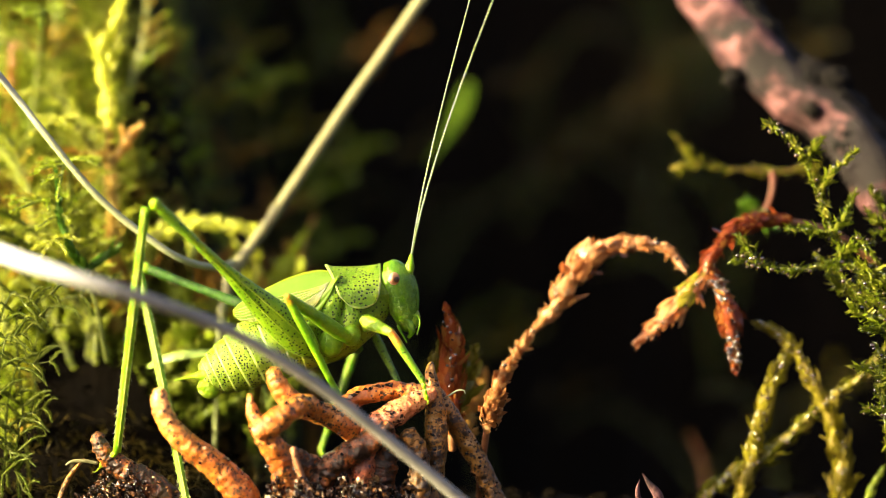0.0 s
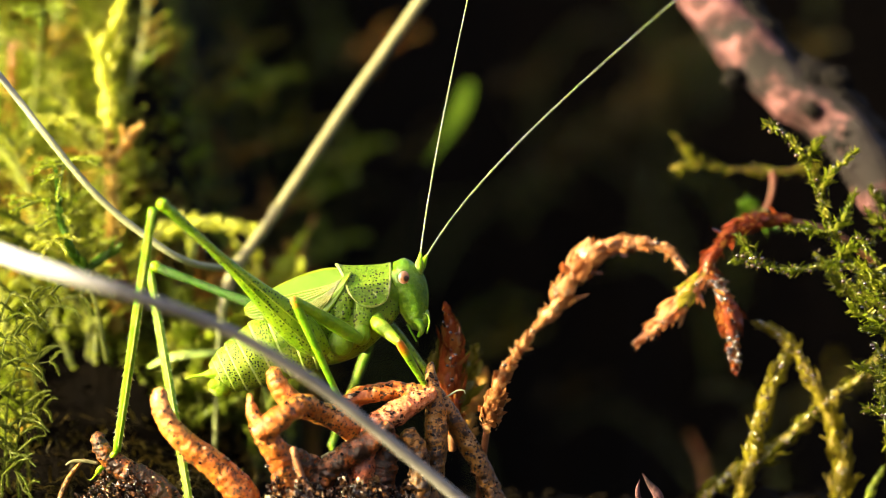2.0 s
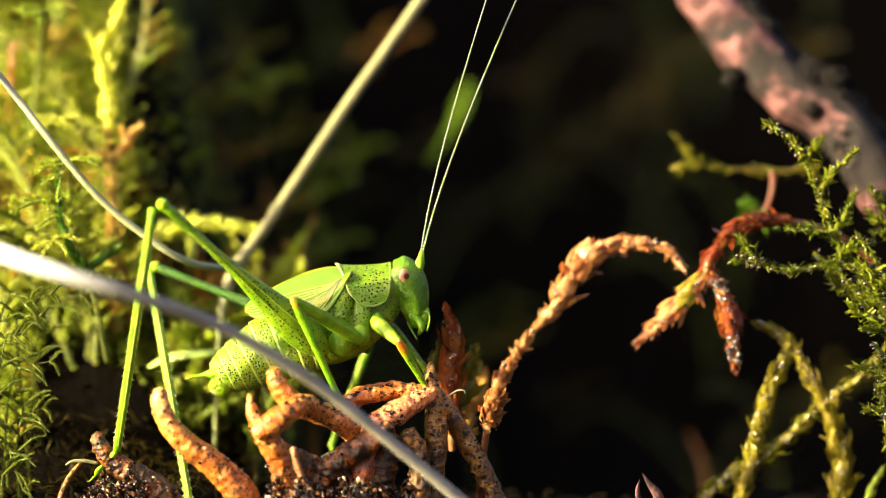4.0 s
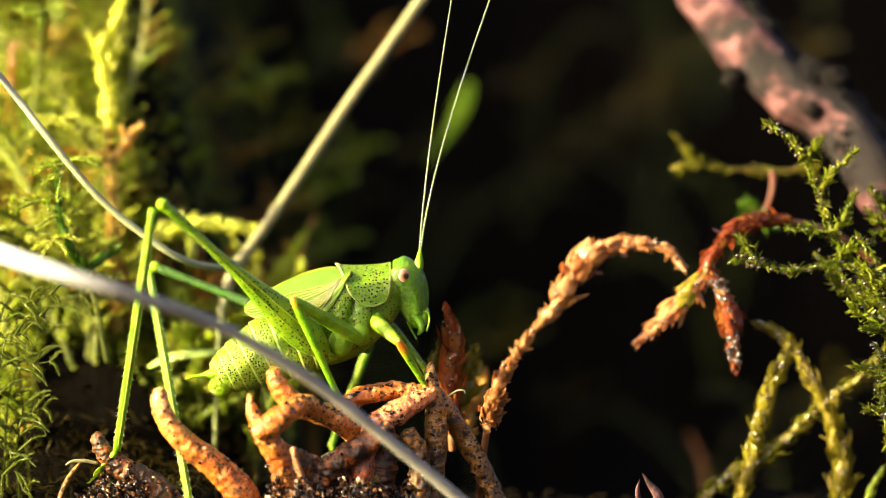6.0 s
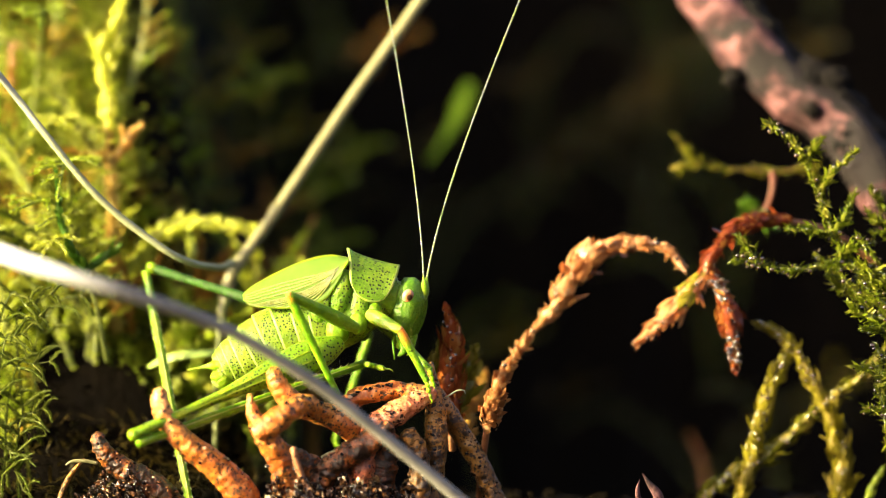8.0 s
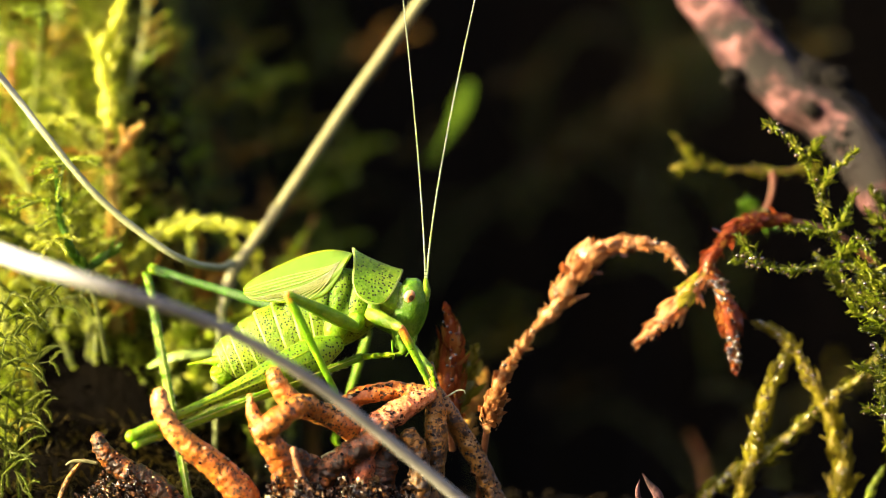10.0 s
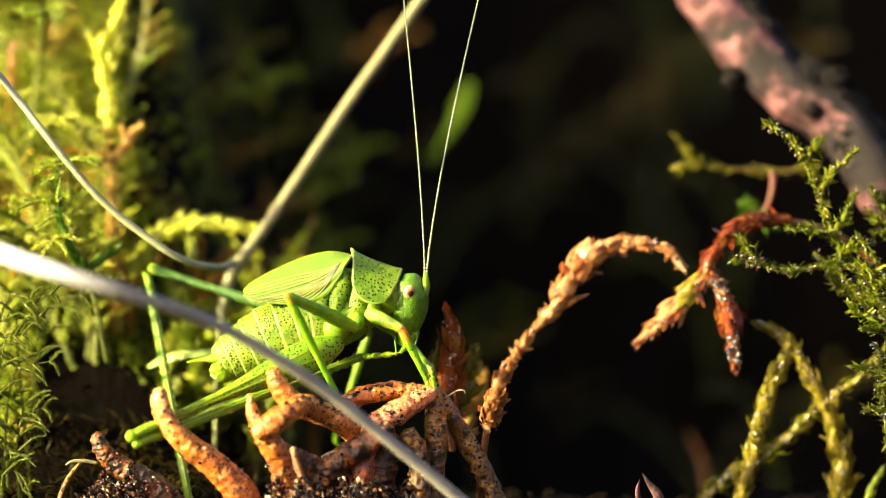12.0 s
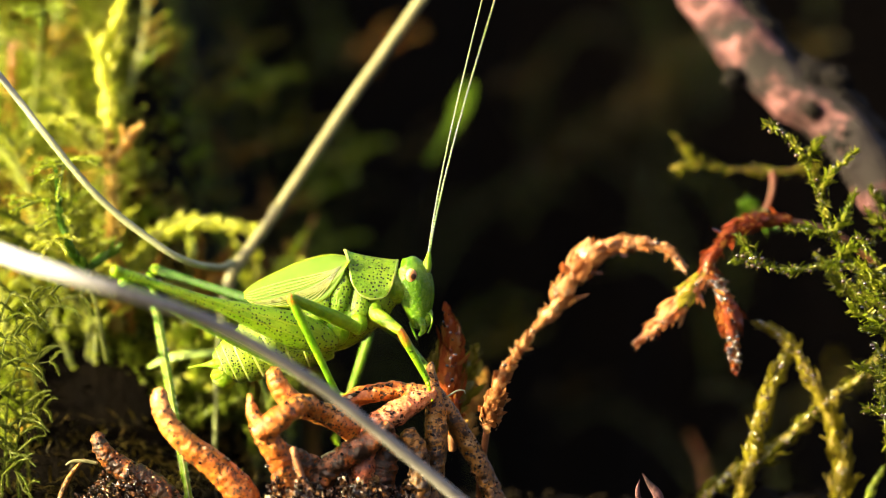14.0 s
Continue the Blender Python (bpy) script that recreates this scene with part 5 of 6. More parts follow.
    part("brow", mesh_of("brow", *tube([(-1.74, 0, 12.9), (-1.29, 0, 12.6), (-1.02, 0, 12), (-0.93, 0, 11.28), (-0.96, 0, 10.65)], [0.2, 0.24, 0.22, 0.22, 0.2], 16, 10, origin=o), FACE_SHADED), head)
    neck = body_tube("neck", root_ob, NECK, [(-3.48, 0, 11.55), (-2.82, 0, 11.64), (-2.16, 0, 11.7)], [36, 33, 28], [30, 29, 26], PLAIN, 10, 20)
    parts["neck"] = neck

    # legs: each piece lies along x from its joint
    def limb(name, length, up, wide, mat, label="", ends=None):
        n = len(up)
        pts = [(length * i / (n - 1), 0, 0) for i in range(n)]
        v, f = tube(pts, up, 30, 14, side=(0, 1, 0), squash=wide)
        ob = part(name, mesh_of(name, v, f, mat), root_ob, label)
        if ends:
            part("joint", mesh_of("joint", *ball((length * 0.995, 0, 0), ends[0], rings=10, sides=14), ends[1]), ob)
        return ob

    def spines(ob, length, r, rng, n=26):
        bits = []
        for k in range(n):
            x = length * (0.1 + 0.88 * k / n)
            for y, side in ((-0.6, -1), (0.6, -1), (-0.5, 1)):
                z = side * r * 0.75
                x1 = x + (0.12 if side > 0 else 0.0)
                d = rng.uniform(0.4, 0.75) * side
                bits.append(tube([(x1, y * r, z), (x1 + 0.06, y * r * 1.1, z + 0.1 * d), (x1 + 0.15, y * r * 1.15, z + 0.18 * d)], [0.028, 0.022, 0.008], 4, 5))
        part("spine_fringe", mesh_of("spines", *joined(bits), PALE), ob, "rows of pale tiny spines along both edges", kind="stuff")
        line = [(length * t, -px(6.1), px(1.5)) for t in (0.02, 0.2, 0.4, 0.6, 0.8, 0.97)]
        part("keel", mesh_of("keel", *tube(line, [0.02, 0.035, 0.035, 0.035, 0.03, 0.02], 20, 6), VEIN), ob, "pale line along the shin")

    def hairs(ob, length, radius, rng, n):
        """Short pale bristles standing off a limb."""
        bits = []
        for _ in range(n):
            x, a = length * rng.uniform(0.04, 0.97), rng.uniform(0, 6.28)
            r = radius(x / length)
            d = Vector((rng.uniform(0.2, 0.7), 0.7 * math.sin(a), math.cos(a))).normalized()
            q = Vector((x, 0.65 * r * math.sin(a), r * math.cos(a)))
            ln = rng.uniform(0.08, 0.2)
            bits.append(tube([tuple(q), tuple(q + d * ln * 0.5), tuple(q + d * ln)], [0.014, 0.011, 0.004], 3, 3))
        part("bristles", mesh_of("bristles", *joined(bits), ANTENNA), ob, "short pale bristles", kind="stuff")

    def tarsus(name, length, r, mat):
        bits = [ball((length * (0.14 + 0.29 * k), 0, -0.02), (length * 0.17, r * 1.2, r), rings=8, sides=10) for k in range(3)]
        bits += [tube([(length * 0.85, s * 0.4 * r, 0), (length * 1.0, s * r * 1.6, 0.02), (length * 1.06, s * r * 2, -0.1)], [0.05, 0.04, 0.01], 6, 6) for s in (-1, 1)]
        return part(name, mesh_of(name, *joined(bits), mat), root_ob, "jointed foot with two small claws")

    rng = random.Random(3)
    for s, key in ((-1, "near"), (1, "far")):
        L = LEG["hind_femur"]
        # The far thigh takes the skin that has shade in its colour.
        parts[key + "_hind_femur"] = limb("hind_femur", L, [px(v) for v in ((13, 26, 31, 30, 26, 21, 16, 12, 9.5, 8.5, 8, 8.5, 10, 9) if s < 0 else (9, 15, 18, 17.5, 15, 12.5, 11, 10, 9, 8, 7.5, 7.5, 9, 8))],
                                          [px(v) for v in (10, 17, 20, 20, 18, 15, 12, 9, 8, 7, 7, 7.5, 9, 8)], SPECKLED_THIGH if s < 0 else SHADED_THIGH,
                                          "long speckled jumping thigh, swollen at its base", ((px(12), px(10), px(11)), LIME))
        for lift in (-0.3, 0.25):
            q = [(L * t, s * px(w) * 0.95, px(u) * lift) for t, u, w in ((0.06, 24, 15), (0.15, 31, 19.5), (0.25, 29, 19.5), (0.36, 24, 16.5), (0.5, 15, 11.5), (0.65, 9.5, 8), (0.8, 8.3, 7))]
            part("keel", mesh_of("keel", *tube(q, [0.02, 0.04, 0.045, 0.04, 0.036, 0.03, 0.02], 24, 6), LIME), parts[key + "_hind_femur"], "pale line along the thigh")
        hairs(parts[key + "_hind_femur"], L, lambda t: px(8.5 + 22 * max(0, 1 - t * 1.7)), rng, 110 if s < 0 else 40)
        T = LEG["hind_tibia"]
        ob = limb("hind_tibia", T, [px(v) for v in (8, 7.5, 8, 8.5, 8.5, 8.5, 8, 8, 7.5, 7, 7.5)], [px(v) for v in (7, 6, 6, 6, 6, 6, 6, 6, 5.5, 5.5, 6)], PLAIN, "slender spiny green shin")
        spines(ob, T, px(8.5), rng)
        hairs(ob, T, lambda t: px(8), rng, 90)
        parts[key + "_hind_tibia"] = ob
        parts[key + "_hind_tarsus"] = tarsus("hind_foot", LEG["hind_tarsus"], 0.17, LIME)
        for pair in ("mid", "front"):
            F = LEG[pair + "_femur"]
            m = SPECKLED if s > 0 else PLAIN if pair == "mid" else FRONT_THIGH
            parts[key + "_" + pair + "_femur"] = limb(pair + "dle_thigh" if pair == "mid" else "front_thigh", F, [px(v) for v in (9, 12, 13, 13, 12, 11, 10, 9, 8)], [px(v) for v in (8, 10, 10, 10, 10, 9, 8, 8, 7)], m,
                                                      "", ((px(6.5), px(7), px(6.5)), ORANGE_JOINT))
            T = LEG[pair + "_tibia"]
            ob = limb(pair + "dle_shin" if pair == "mid" else "front_shin", T, [px(v) for v in (7, 8, 7.5, 7, 6.5, 6, 6)], [px(v) for v in (6, 7, 6.5, 6, 6, 5.5, 5)], FRONT_SHIN if pair == "front" and s < 0 else SPECKLED if s > 0 else MID_SHIN)
            parts[key + "_" + pair + "_tibia"] = ob
            parts[key + "_" + pair + "_tarsus"] = tarsus(pair + "dle_foot" if pair == "mid" else "front_foot", LEG["foot"], 0.13, LIME)

    # antennae: a scape and a chain of stiff thread pieces
    for s, key in ((-1, "near"), (1, "far")):
        scape = part("antenna", mesh_of("antenna", *tube([(0, 0, 0), (0, 0, 0.35), (0, 0, 0.6), (0, 0, 0.95)], [0.22, 0.24, 0.16, 0.07], 16, 12), LIME), root_ob, "thread-like antenna far longer than the body")
        parts[key + "_antenna"] = scape
        chain = []
        for k in range(PIECES):
            r = 0.058 - 0.034 * k / PIECES
            steps = 6
            pts, rad = [], []
            for j in range(steps * 2 + 1):
                pts.append((0, 0, PIECE * j / (steps * 2)))
                rad.append(r if j % 2 == 0 else r * 0.72)
            chain.append(part("antenna_piece", mesh_of("antenna_piece", *tube(pts, rad, 29, 7), [ANTENNA, ANTENNA_DARK], slots=[1 if i < 28 * 7 and (i // 7) % 4 == 3 else 0 for i in range(28 * 7 + 14)]), scape))
        parts[key + "_chain"] = chain
    return parts



ground()
roots()
soil_crumbs()
litter()
grass_stems()
small_bits()
stick()
dead_moss()
right_moss()
left_moss()
PARTS = cricket()


# ---- what moves ----
# Joints by time in millimetres (seconds, x, z, clockwise degrees) for the body's parts, and (seconds, x, y, z) for hip, knee, the head of a hind shin, and ankle.
BODY = {"root": [(0, -5.19, 9.09, 0), (1, -5.16, 9.09, 0), (1.5, -4.86, 9.12, 0), (2, -4.65, 9.12, 0), (3, -4.65, 9.12, 0), (6.5, -4.68, 9.12, 0), (7, -4.59, 9.18, 0), (7.2, -4.59, 9.18, 0), (7.5, -4.65, 9.51, 1), (8, -4.83, 9.72, 2), (10.3, -4.95, 9.81, 3), (11, -4.95, 9.81, 3), (12, -4.95, 9.81, 3), (13, -5.01, 9.72, 3), (13.5, -4.86, 9.72, 3), (14, -4.83, 9.69, 2)],
        "head": [(0, -2.58, 12.18, 0), (1, -2.58, 12.21, 0), (1.5, -2.25, 12.33, 0), (2, -2.07, 12.24, 0), (2.5, -2.04, 12.3, 0), (3, -2.04, 12.36, 0), (5.3, -2.07, 12.36, 0), (6.5, -2.07, 12.36, 0), (7, -2.01, 12.45, 0), (7.2, -2.01, 12.48, 0), (7.3, -2.04, 12.42, 5), (7.5, -1.95, 12.12, 12), (7.8, -1.92, 11.55, 20), (8, -1.86, 11.28, 23), (10.3, -1.77, 11.25, 26), (11, -1.8, 11.37, 25), (12, -1.8, 11.49, 22), (12.5, -1.86, 11.4, 24), (13, -1.8, 11.49, 20), (13.5, -1.62, 11.94, 12), (14, -1.68, 12.36, 6)],
        "pronotum": [(0, -4.86, 11.61, 0), (1, -4.83, 11.61, 0), (1.5, -4.56, 11.7, 0), (2, -4.32, 11.67, 0), (3, -4.32, 11.7, 0), (6.5, -4.32, 11.7, 0), (7, -4.26, 11.79, 0), (7.2, -4.26, 11.79, 0), (7.5, -4.2, 12.03, 7), (8, -4.2, 12.12, 19), (10.3, -4.08, 12.06, 25), (11, -4.11, 12.06, 24), (12, -4.11, 12.06, 23), (13, -4.2, 12.03, 21), (13.5, -4.11, 12.09, 17), (14, -4.17, 12.18, 12)],
        "wing": [(0, -10.92, 10.47, 0), (1, -10.89, 10.5, 0), (1.5, -10.56, 10.59, 0), (2, -10.32, 10.59, 0), (3, -10.29, 10.65, 0), (6.5, -10.32, 10.65, 0), (7, -10.2, 10.68, 0), (7.2, -10.2, 10.68, 0), (7.3, -10.2, 10.8, 0), (7.5, -10.29, 11.07, 0), (8, -10.41, 11.28, 0), (10.3, -10.38, 11.64, 1), (11, -10.38, 11.61, 1), (12, -10.38, 11.55, 1), (13, -10.44, 11.46, 1), (13.5, -10.29, 11.46, 1), (14, -10.35, 11.4, 1)],
        "abdomen": [(0, -12.6, 7.26, 0), (1, -12.6, 7.23, 0), (1.5, -12.27, 7.35, 0), (2, -12.03, 7.35, 0), (3, -12, 7.35, 0), (6.5, -12, 7.35, 0), (7, -11.91, 7.38, 0), (7.2, -11.94, 7.44, 0), (7.5, -11.79, 7.38, 0), (8, -11.88, 7.77, 1), (10.3, -11.88, 8.04, 3), (11, -11.88, 8.1, 3), (12, -11.91, 8.13, 3), (13, -11.94, 8.04, 3), (13.5, -11.88, 8.01, 3), (14, -11.85, 7.86, 2)]}
LEGS = {
    "near_hind": ([(0, -6.74, -1.3, 8.23), (1, -6.74, -1.3, 8.23), (1.5, -6.44, -1.3, 8.26), (2, -6.2, -1.3, 8.26), (6.5, -6.2, -1.3, 8.26), (7, -6.14, -1.3, 8.29), (7.1, -6.08, -1.3, 8.32), (7.2, -5.99, -1.3, 8.38), (7.3, -5.78, -1.3, 8.49), (7.4, -5.6, -1.3, 8.61), (7.5, -5.36, -1.3, 8.73), (7.6, -5.28, -1.3, 8.73), (7.8, -5.34, -1.3, 8.79), (8, -5.36, -1.3, 8.82), (10.3, -5.39, -1.3, 8.85), (12, -5.39, -1.3, 8.85), (12.6, -5.39, -1.3, 8.85), (13, -5.39, -1.3, 8.85), (13.3, -5.28, -1.3, 8.88), (13.5, -5.16, -1.3, 8.91), (13.6, -5.16, -1.3, 8.91), (13.7, -5.19, -1.3, 8.88), (13.8, -5.25, -1.3, 8.85), (13.9, -5.42, -1.3, 8.79), (14, -5.66, -1.3, 8.79)],
        [(0, -14.78, -6.77, 16.09), (1, -14.78, -6.77, 16.09), (1.5, -14.62, -6.61, 16.09), (2, -14.42, -6.54, 16.09), (6.5, -14.42, -6.54, 16.09), (7, -14.37, -6.44, 16.18), (7.1, -14.04, -6.6, 16.38), (7.2, -13.48, -7.09, 16.55), (7.3, -15.02, -7.05, 14.67), (7.4, -15.54, -6.75, 13.91), (7.5, -16.83, -6.2, 9.73), (7.6, -16.19, -5.92, 4.72), (7.8, -16.03, -6.05, 4.37), (8, -15.97, -6.06, 4.2), (10.3, -16.12, -5.63, 4.09), (12, -16.12, -5.63, 4.09), (12.6, -16.1, -5.55, 3.97), (13, -16.11, -5.45, 3.91), (13.3, -16.29, -5.07, 4.3), (13.5, -16.6, -4.81, 5.28), (13.6, -16.95, -4.54, 6.26), (13.7, -17.14, -4.65, 7.35), (13.8, -17.33, -4.52, 9.17), (13.9, -17.17, -5.05, 10.93), (14, -16.96, -5.06, 12.63)],
        [(0, -15.26, -6.77, 15.85), (1, -15.26, -6.77, 15.84), (1.5, -15.1, -6.61, 15.84), (2, -14.9, -6.54, 15.83), (6.5, -14.9, -6.54, 15.8), (7, -14.85, -6.44, 15.88), (7.1, -14.52, -6.6, 16.08), (7.2, -13.78, -7.09, 16.37), (7.3, -14.9, -7.05, 14.16), (7.4, -15.39, -6.75, 13.37), (7.5, -16.65, -6.2, 9.16), (7.6, -15.95, -5.92, 4.27), (7.8, -15.79, -6.05, 3.93), (8, -15.74, -6.06, 3.75), (10.3, -15.93, -5.63, 3.66), (12, -15.94, -5.63, 3.67), (12.6, -15.92, -5.55, 3.55), (13, -15.93, -5.45, 3.49), (13.3, -16.11, -5.07, 3.88), (13.5, -16.42, -4.81, 4.86), (13.6, -16.75, -4.54, 5.83), (13.7, -16.94, -4.65, 6.9), (13.8, -17.11, -4.52, 8.69), (13.9, -16.94, -5.05, 10.44), (14, -16.72, -5.06, 12.12)],
        [(0, -17.17, -1.57, 3.11), (1, -17.18, -1.55, 3.11), (1.5, -17.19, -1.39, 3.13), (2, -17.19, -1.4, 3.14), (6.5, -17.2, -1.32, 3.13), (7, -17.19, -1.37, 3.16), (7.1, -15.59, -0.54, 3.63), (7.2, -11.75, -0.16, 4.51), (7.3, -5.77, -1.68, 5.17), (7.4, -4.57, -2.21, 5.94), (7.5, -4.31, -0.42, 6.47), (7.6, -4.19, 0.88, 7.17), (7.8, -4.15, 0.61, 7.54), (8, -4.18, 0.57, 7.69), (10.3, -4.3, 0.57, 8.05), (12, -4.3, 0.55, 8.05), (12.6, -4.3, 0.64, 7.99), (13, -4.27, 0.63, 7.96), (13.3, -4.25, 0.92, 7.92), (13.5, -4.26, 1.18, 7.86), (13.6, -4.35, 1.44, 7.67), (13.7, -4.44, 1.39, 7.46), (13.8, -4.87, 1.86, 7.14), (13.9, -5.26, 1.38, 6.55), (14, -5.53, 0.42, 5.98)]),
    "far_hind": ([(0, -5.85, 1.2, 8.97), (1, -5.85, 1.2, 8.97), (1.5, -5.55, 1.2, 8.97), (2, -5.37, 1.2, 8.97), (6.5, -5.37, 1.2, 8.97), (7, -5.31, 1.2, 9.03), (7.5, -5.37, 1.2, 9.33), (8, -5.55, 1.2, 9.57), (10.3, -5.64, 1.2, 9.67), (13, -5.7, 1.2, 9.57), (13.5, -5.55, 1.2, 9.57), (14, -5.55, 1.2, 9.57)],
        [(0, -16.03, 2.36, 12.77), (1, -16.01, 2.52, 12.77), (1.5, -15.75, 1.95, 12.8), (2, -15.5, 2.57, 12.83), (6.5, -15.52, 2.42, 12.83), (7, -15.44, 2.68, 12.83), (7.5, -15.61, 2.84, 12.77), (8, -15.77, 3.36, 12.76), (10.3, -15.76, 3.98, 12.7), (13, -15.76, 4.08, 12.7), (13.5, -15.61, 4.11, 12.67), (14, -15.61, 4.11, 12.67)],
        [(0, -16.3, 2.36, 12.56), (1, -16.28, 2.52, 12.56), (1.5, -16.02, 1.95, 12.59), (2, -15.77, 2.57, 12.62), (6.5, -15.79, 2.42, 12.62), (7, -15.71, 2.68, 12.62), (7.5, -15.88, 2.84, 12.56), (8, -16.04, 3.36, 12.55), (10.3, -16.03, 3.98, 12.49), (13, -16.03, 4.08, 12.49), (13.5, -15.88, 4.11, 12.46), (14, -15.88, 4.11, 12.46)],
        [(0, -13.31, -1.92, -0.31), (1, -13.32, -1.75, -0.33), (1.5, -13.21, -2.47, -0.27), (2, -13.2, -1.78, -0.32), (6.5, -13.19, -1.94, -0.31), (7, -13.21, -1.68, -0.33), (7.5, -13.21, -1.59, -0.34), (8, -13.26, -0.84, -0.39), (10.3, -13.3, -0.34, -0.43), (13, -13.31, -0.22, -0.43), (13.5, -13.29, -0.4, -0.42), (14, -13.29, -0.4, -0.42)]),
    "near_mid": ([(0, -4.97, -1.7, 9.04), (1, -4.97, -1.7, 9.04), (1.5, -4.64, -1.7, 9.01), (2, -4.34, -1.7, 8.98), (6.5, -4.34, -1.7, 8.98), (7.2, -4.34, -1.7, 9.04), (7.5, -4.4, -1.7, 9.34), (8, -4.52, -1.7, 9.58), (10.3, -4.58, -1.7, 9.64), (13, -4.58, -1.7, 9.58), (13.5, -4.46, -1.7, 9.58), (14, -4.46, -1.7, 9.58)],
        [(0, -8.06, -4.61, 11.28), (1, -8.06, -4.61, 11.28), (1.5, -7.89, -4.46, 11.22), (2, -7.75, -4.31, 11.13), (6.5, -7.75, -4.31, 11.13), (7.2, -7.75, -4.29, 11.22), (7.5, -7.83, -4.42, 11.31), (8, -7.98, -4.49, 11.39), (10.3, -8.06, -4.49, 11.39), (13, -8.06, -4.49, 11.34), (13.5, -7.95, -4.49, 11.34), (14, -7.92, -4.57, 11.28)],
        [],
        [(0, -5.55, -2.27, 6.18), (1, -5.55, -2.27, 6.18), (1.5, -5.52, -2.05, 6.08), (2, -5.5, -1.81, 5.98), (6.5, -5.5, -1.81, 5.98), (7.2, -5.47, -1.99, 5.99), (7.5, -5.46, -2.33, 6.03), (8, -5.54, -2.39, 6.15), (10.3, -5.64, -2.19, 6.23), (13, -5.64, -2.07, 6.23), (13.5, -5.58, -2.14, 6.17), (14, -5.58, -2.06, 6.17)]),
    "far_mid": ([(0, -5.56, 1.3, 9.27), (1, -5.56, 1.3, 9.27), (1.5, -5.19, 1.3, 9.27), (2, -4.95, 1.3, 9.27), (6.5, -4.95, 1.3, 9.27), (7.5, -5.01, 1.3, 9.72), (8, -5.19, 1.3, 9.87), (10.3, -5.25, 1.3, 9.97), (13, -5.25, 1.3, 9.87), (14, -5.19, 1.3, 9.81)],
        [(0, -4.69, 5.97, 8.55), (1, -4.69, 5.97, 8.55), (1.5, -4.3, 5.98, 8.73), (2, -3.96, 5.96, 8.73), (6.5, -3.96, 5.96, 8.73), (7.5, -3.96, 5.9, 8.86), (8, -4.02, 5.89, 9.11), (10.3, -4.08, 5.88, 9.17), (13, -4.08, 5.9, 9.17), (14, -3.99, 5.9, 9.17)],
        [],
        [(0, -6.74, 5.27, 2.54), (1, -6.74, 5.27, 2.54), (1.5, -6.55, 5.88, 2.49), (2, -6.3, 5.86, 2.5), (6.5, -6.3, 5.86, 2.5), (7.5, -6.17, 5.8, 2.5), (8, -6.1, 5.79, 2.63), (10.3, -6.09, 5.78, 2.67), (13, -6.09, 5.8, 2.66), (14, -6.08, 5.8, 2.69)]),
    "near_front": ([(0, -4.23, -1.2, 10.04), (1, -4.23, -1.2, 10.04), (1.5, -3.88, -1.2, 10.04), (2, -3.67, -1.2, 10.04), (6.5, -3.67, -1.2, 10.04), (7.2, -3.67, -1.2, 10.13), (7.5, -3.85, -1.2, 10.28), (8, -3.94, -1.2, 10.37), (10.3, -4, -1.2, 10.43), (13, -4, -1.2, 10.43), (13.5, -3.85, -1.2, 10.37), (14, -3.7, -1.2, 10.43)],
        [(0, -2.72, -2.73, 9.39), (1, -2.72, -2.73, 9.39), (1.5, -2.49, -2.71, 9.12), (2, -2.31, -2.57, 8.88), (6.5, -2.31, -2.57, 8.88), (7.2, -2.4, -2.72, 9.06), (7.5, -2.37, -2.31, 9), (8, -2.25, -2.43, 9.53), (10.3, -2.19, -2.28, 9.62), (13, -2.2, -2.23, 9.56), (13.5, -2.19, -2.45, 9.5), (14, -2.25, -2.63, 9.48)],
        [],
        [(0, -1.02, -2.73, 6.78), (1, -1.02, -2.73, 6.78), (1.5, -0.95, -1.64, 6.63), (2, -0.99, -0.86, 6.63), (6.5, -0.99, -0.86, 6.63), (7.2, -0.95, -1.37, 6.65), (7.5, -0.9, -0.91, 6.63), (8, -0.83, -1.99, 6.79), (10.3, -0.83, -1.59, 6.9), (13, -0.83, -1.55, 6.83), (13.5, -0.8, -1.82, 6.78), (14, -0.8, -1.8, 6.84)]),
    "far_front": ([(0, -4.1, 1, 9.88), (1, -4.1, 1, 9.88), (1.3, -3.89, 1, 9.88), (1.6, -3.74, 1, 9.94), (1.9, -3.56, 1, 10), (6.5, -3.56, 1, 10), (7.4, -3.62, 1, 10.12), (8, -3.62, 1, 10.12), (10.3, -3.62, 1, 10.12), (13, -3.62, 1, 10.12), (14, -3.5, 1, 10.12)],
        [(0, -3.71, 2.64, 9.24), (1, -3.71, 2.64, 9.24), (1.3, -3.31, 2.53, 9.12), (1.6, -2.85, 2.21, 8.95), (1.9, -2.64, 2.46, 9.49), (6.5, -2.64, 2.46, 9.49), (7.4, -2.55, 2.2, 9.31), (8, -2.29, 1.15, 8.91), (10.3, -2.13, 1, 9.11), (13, -2.15, 1, 9.09), (14, -2.39, 2.08, 9.19)],
        [],
        [(0, -2.39, 1.62, 6.6), (1, -2.39, 1.62, 6.6), (1.3, -2.17, 0.85, 6.75), (1.6, -1.38, 0.32, 6.95), (1.9, -0.96, 0.85, 7.41), (6.5, -0.96, 0.85, 7.41), (7.4, -0.81, 0.52, 7.33), (8, -0.66, -1.03, 7.38), (10.3, -0.6, -1.1, 7.39), (13, -0.6, -1.11, 7.39), (14, -0.72, 0.2, 7.34)]),
}
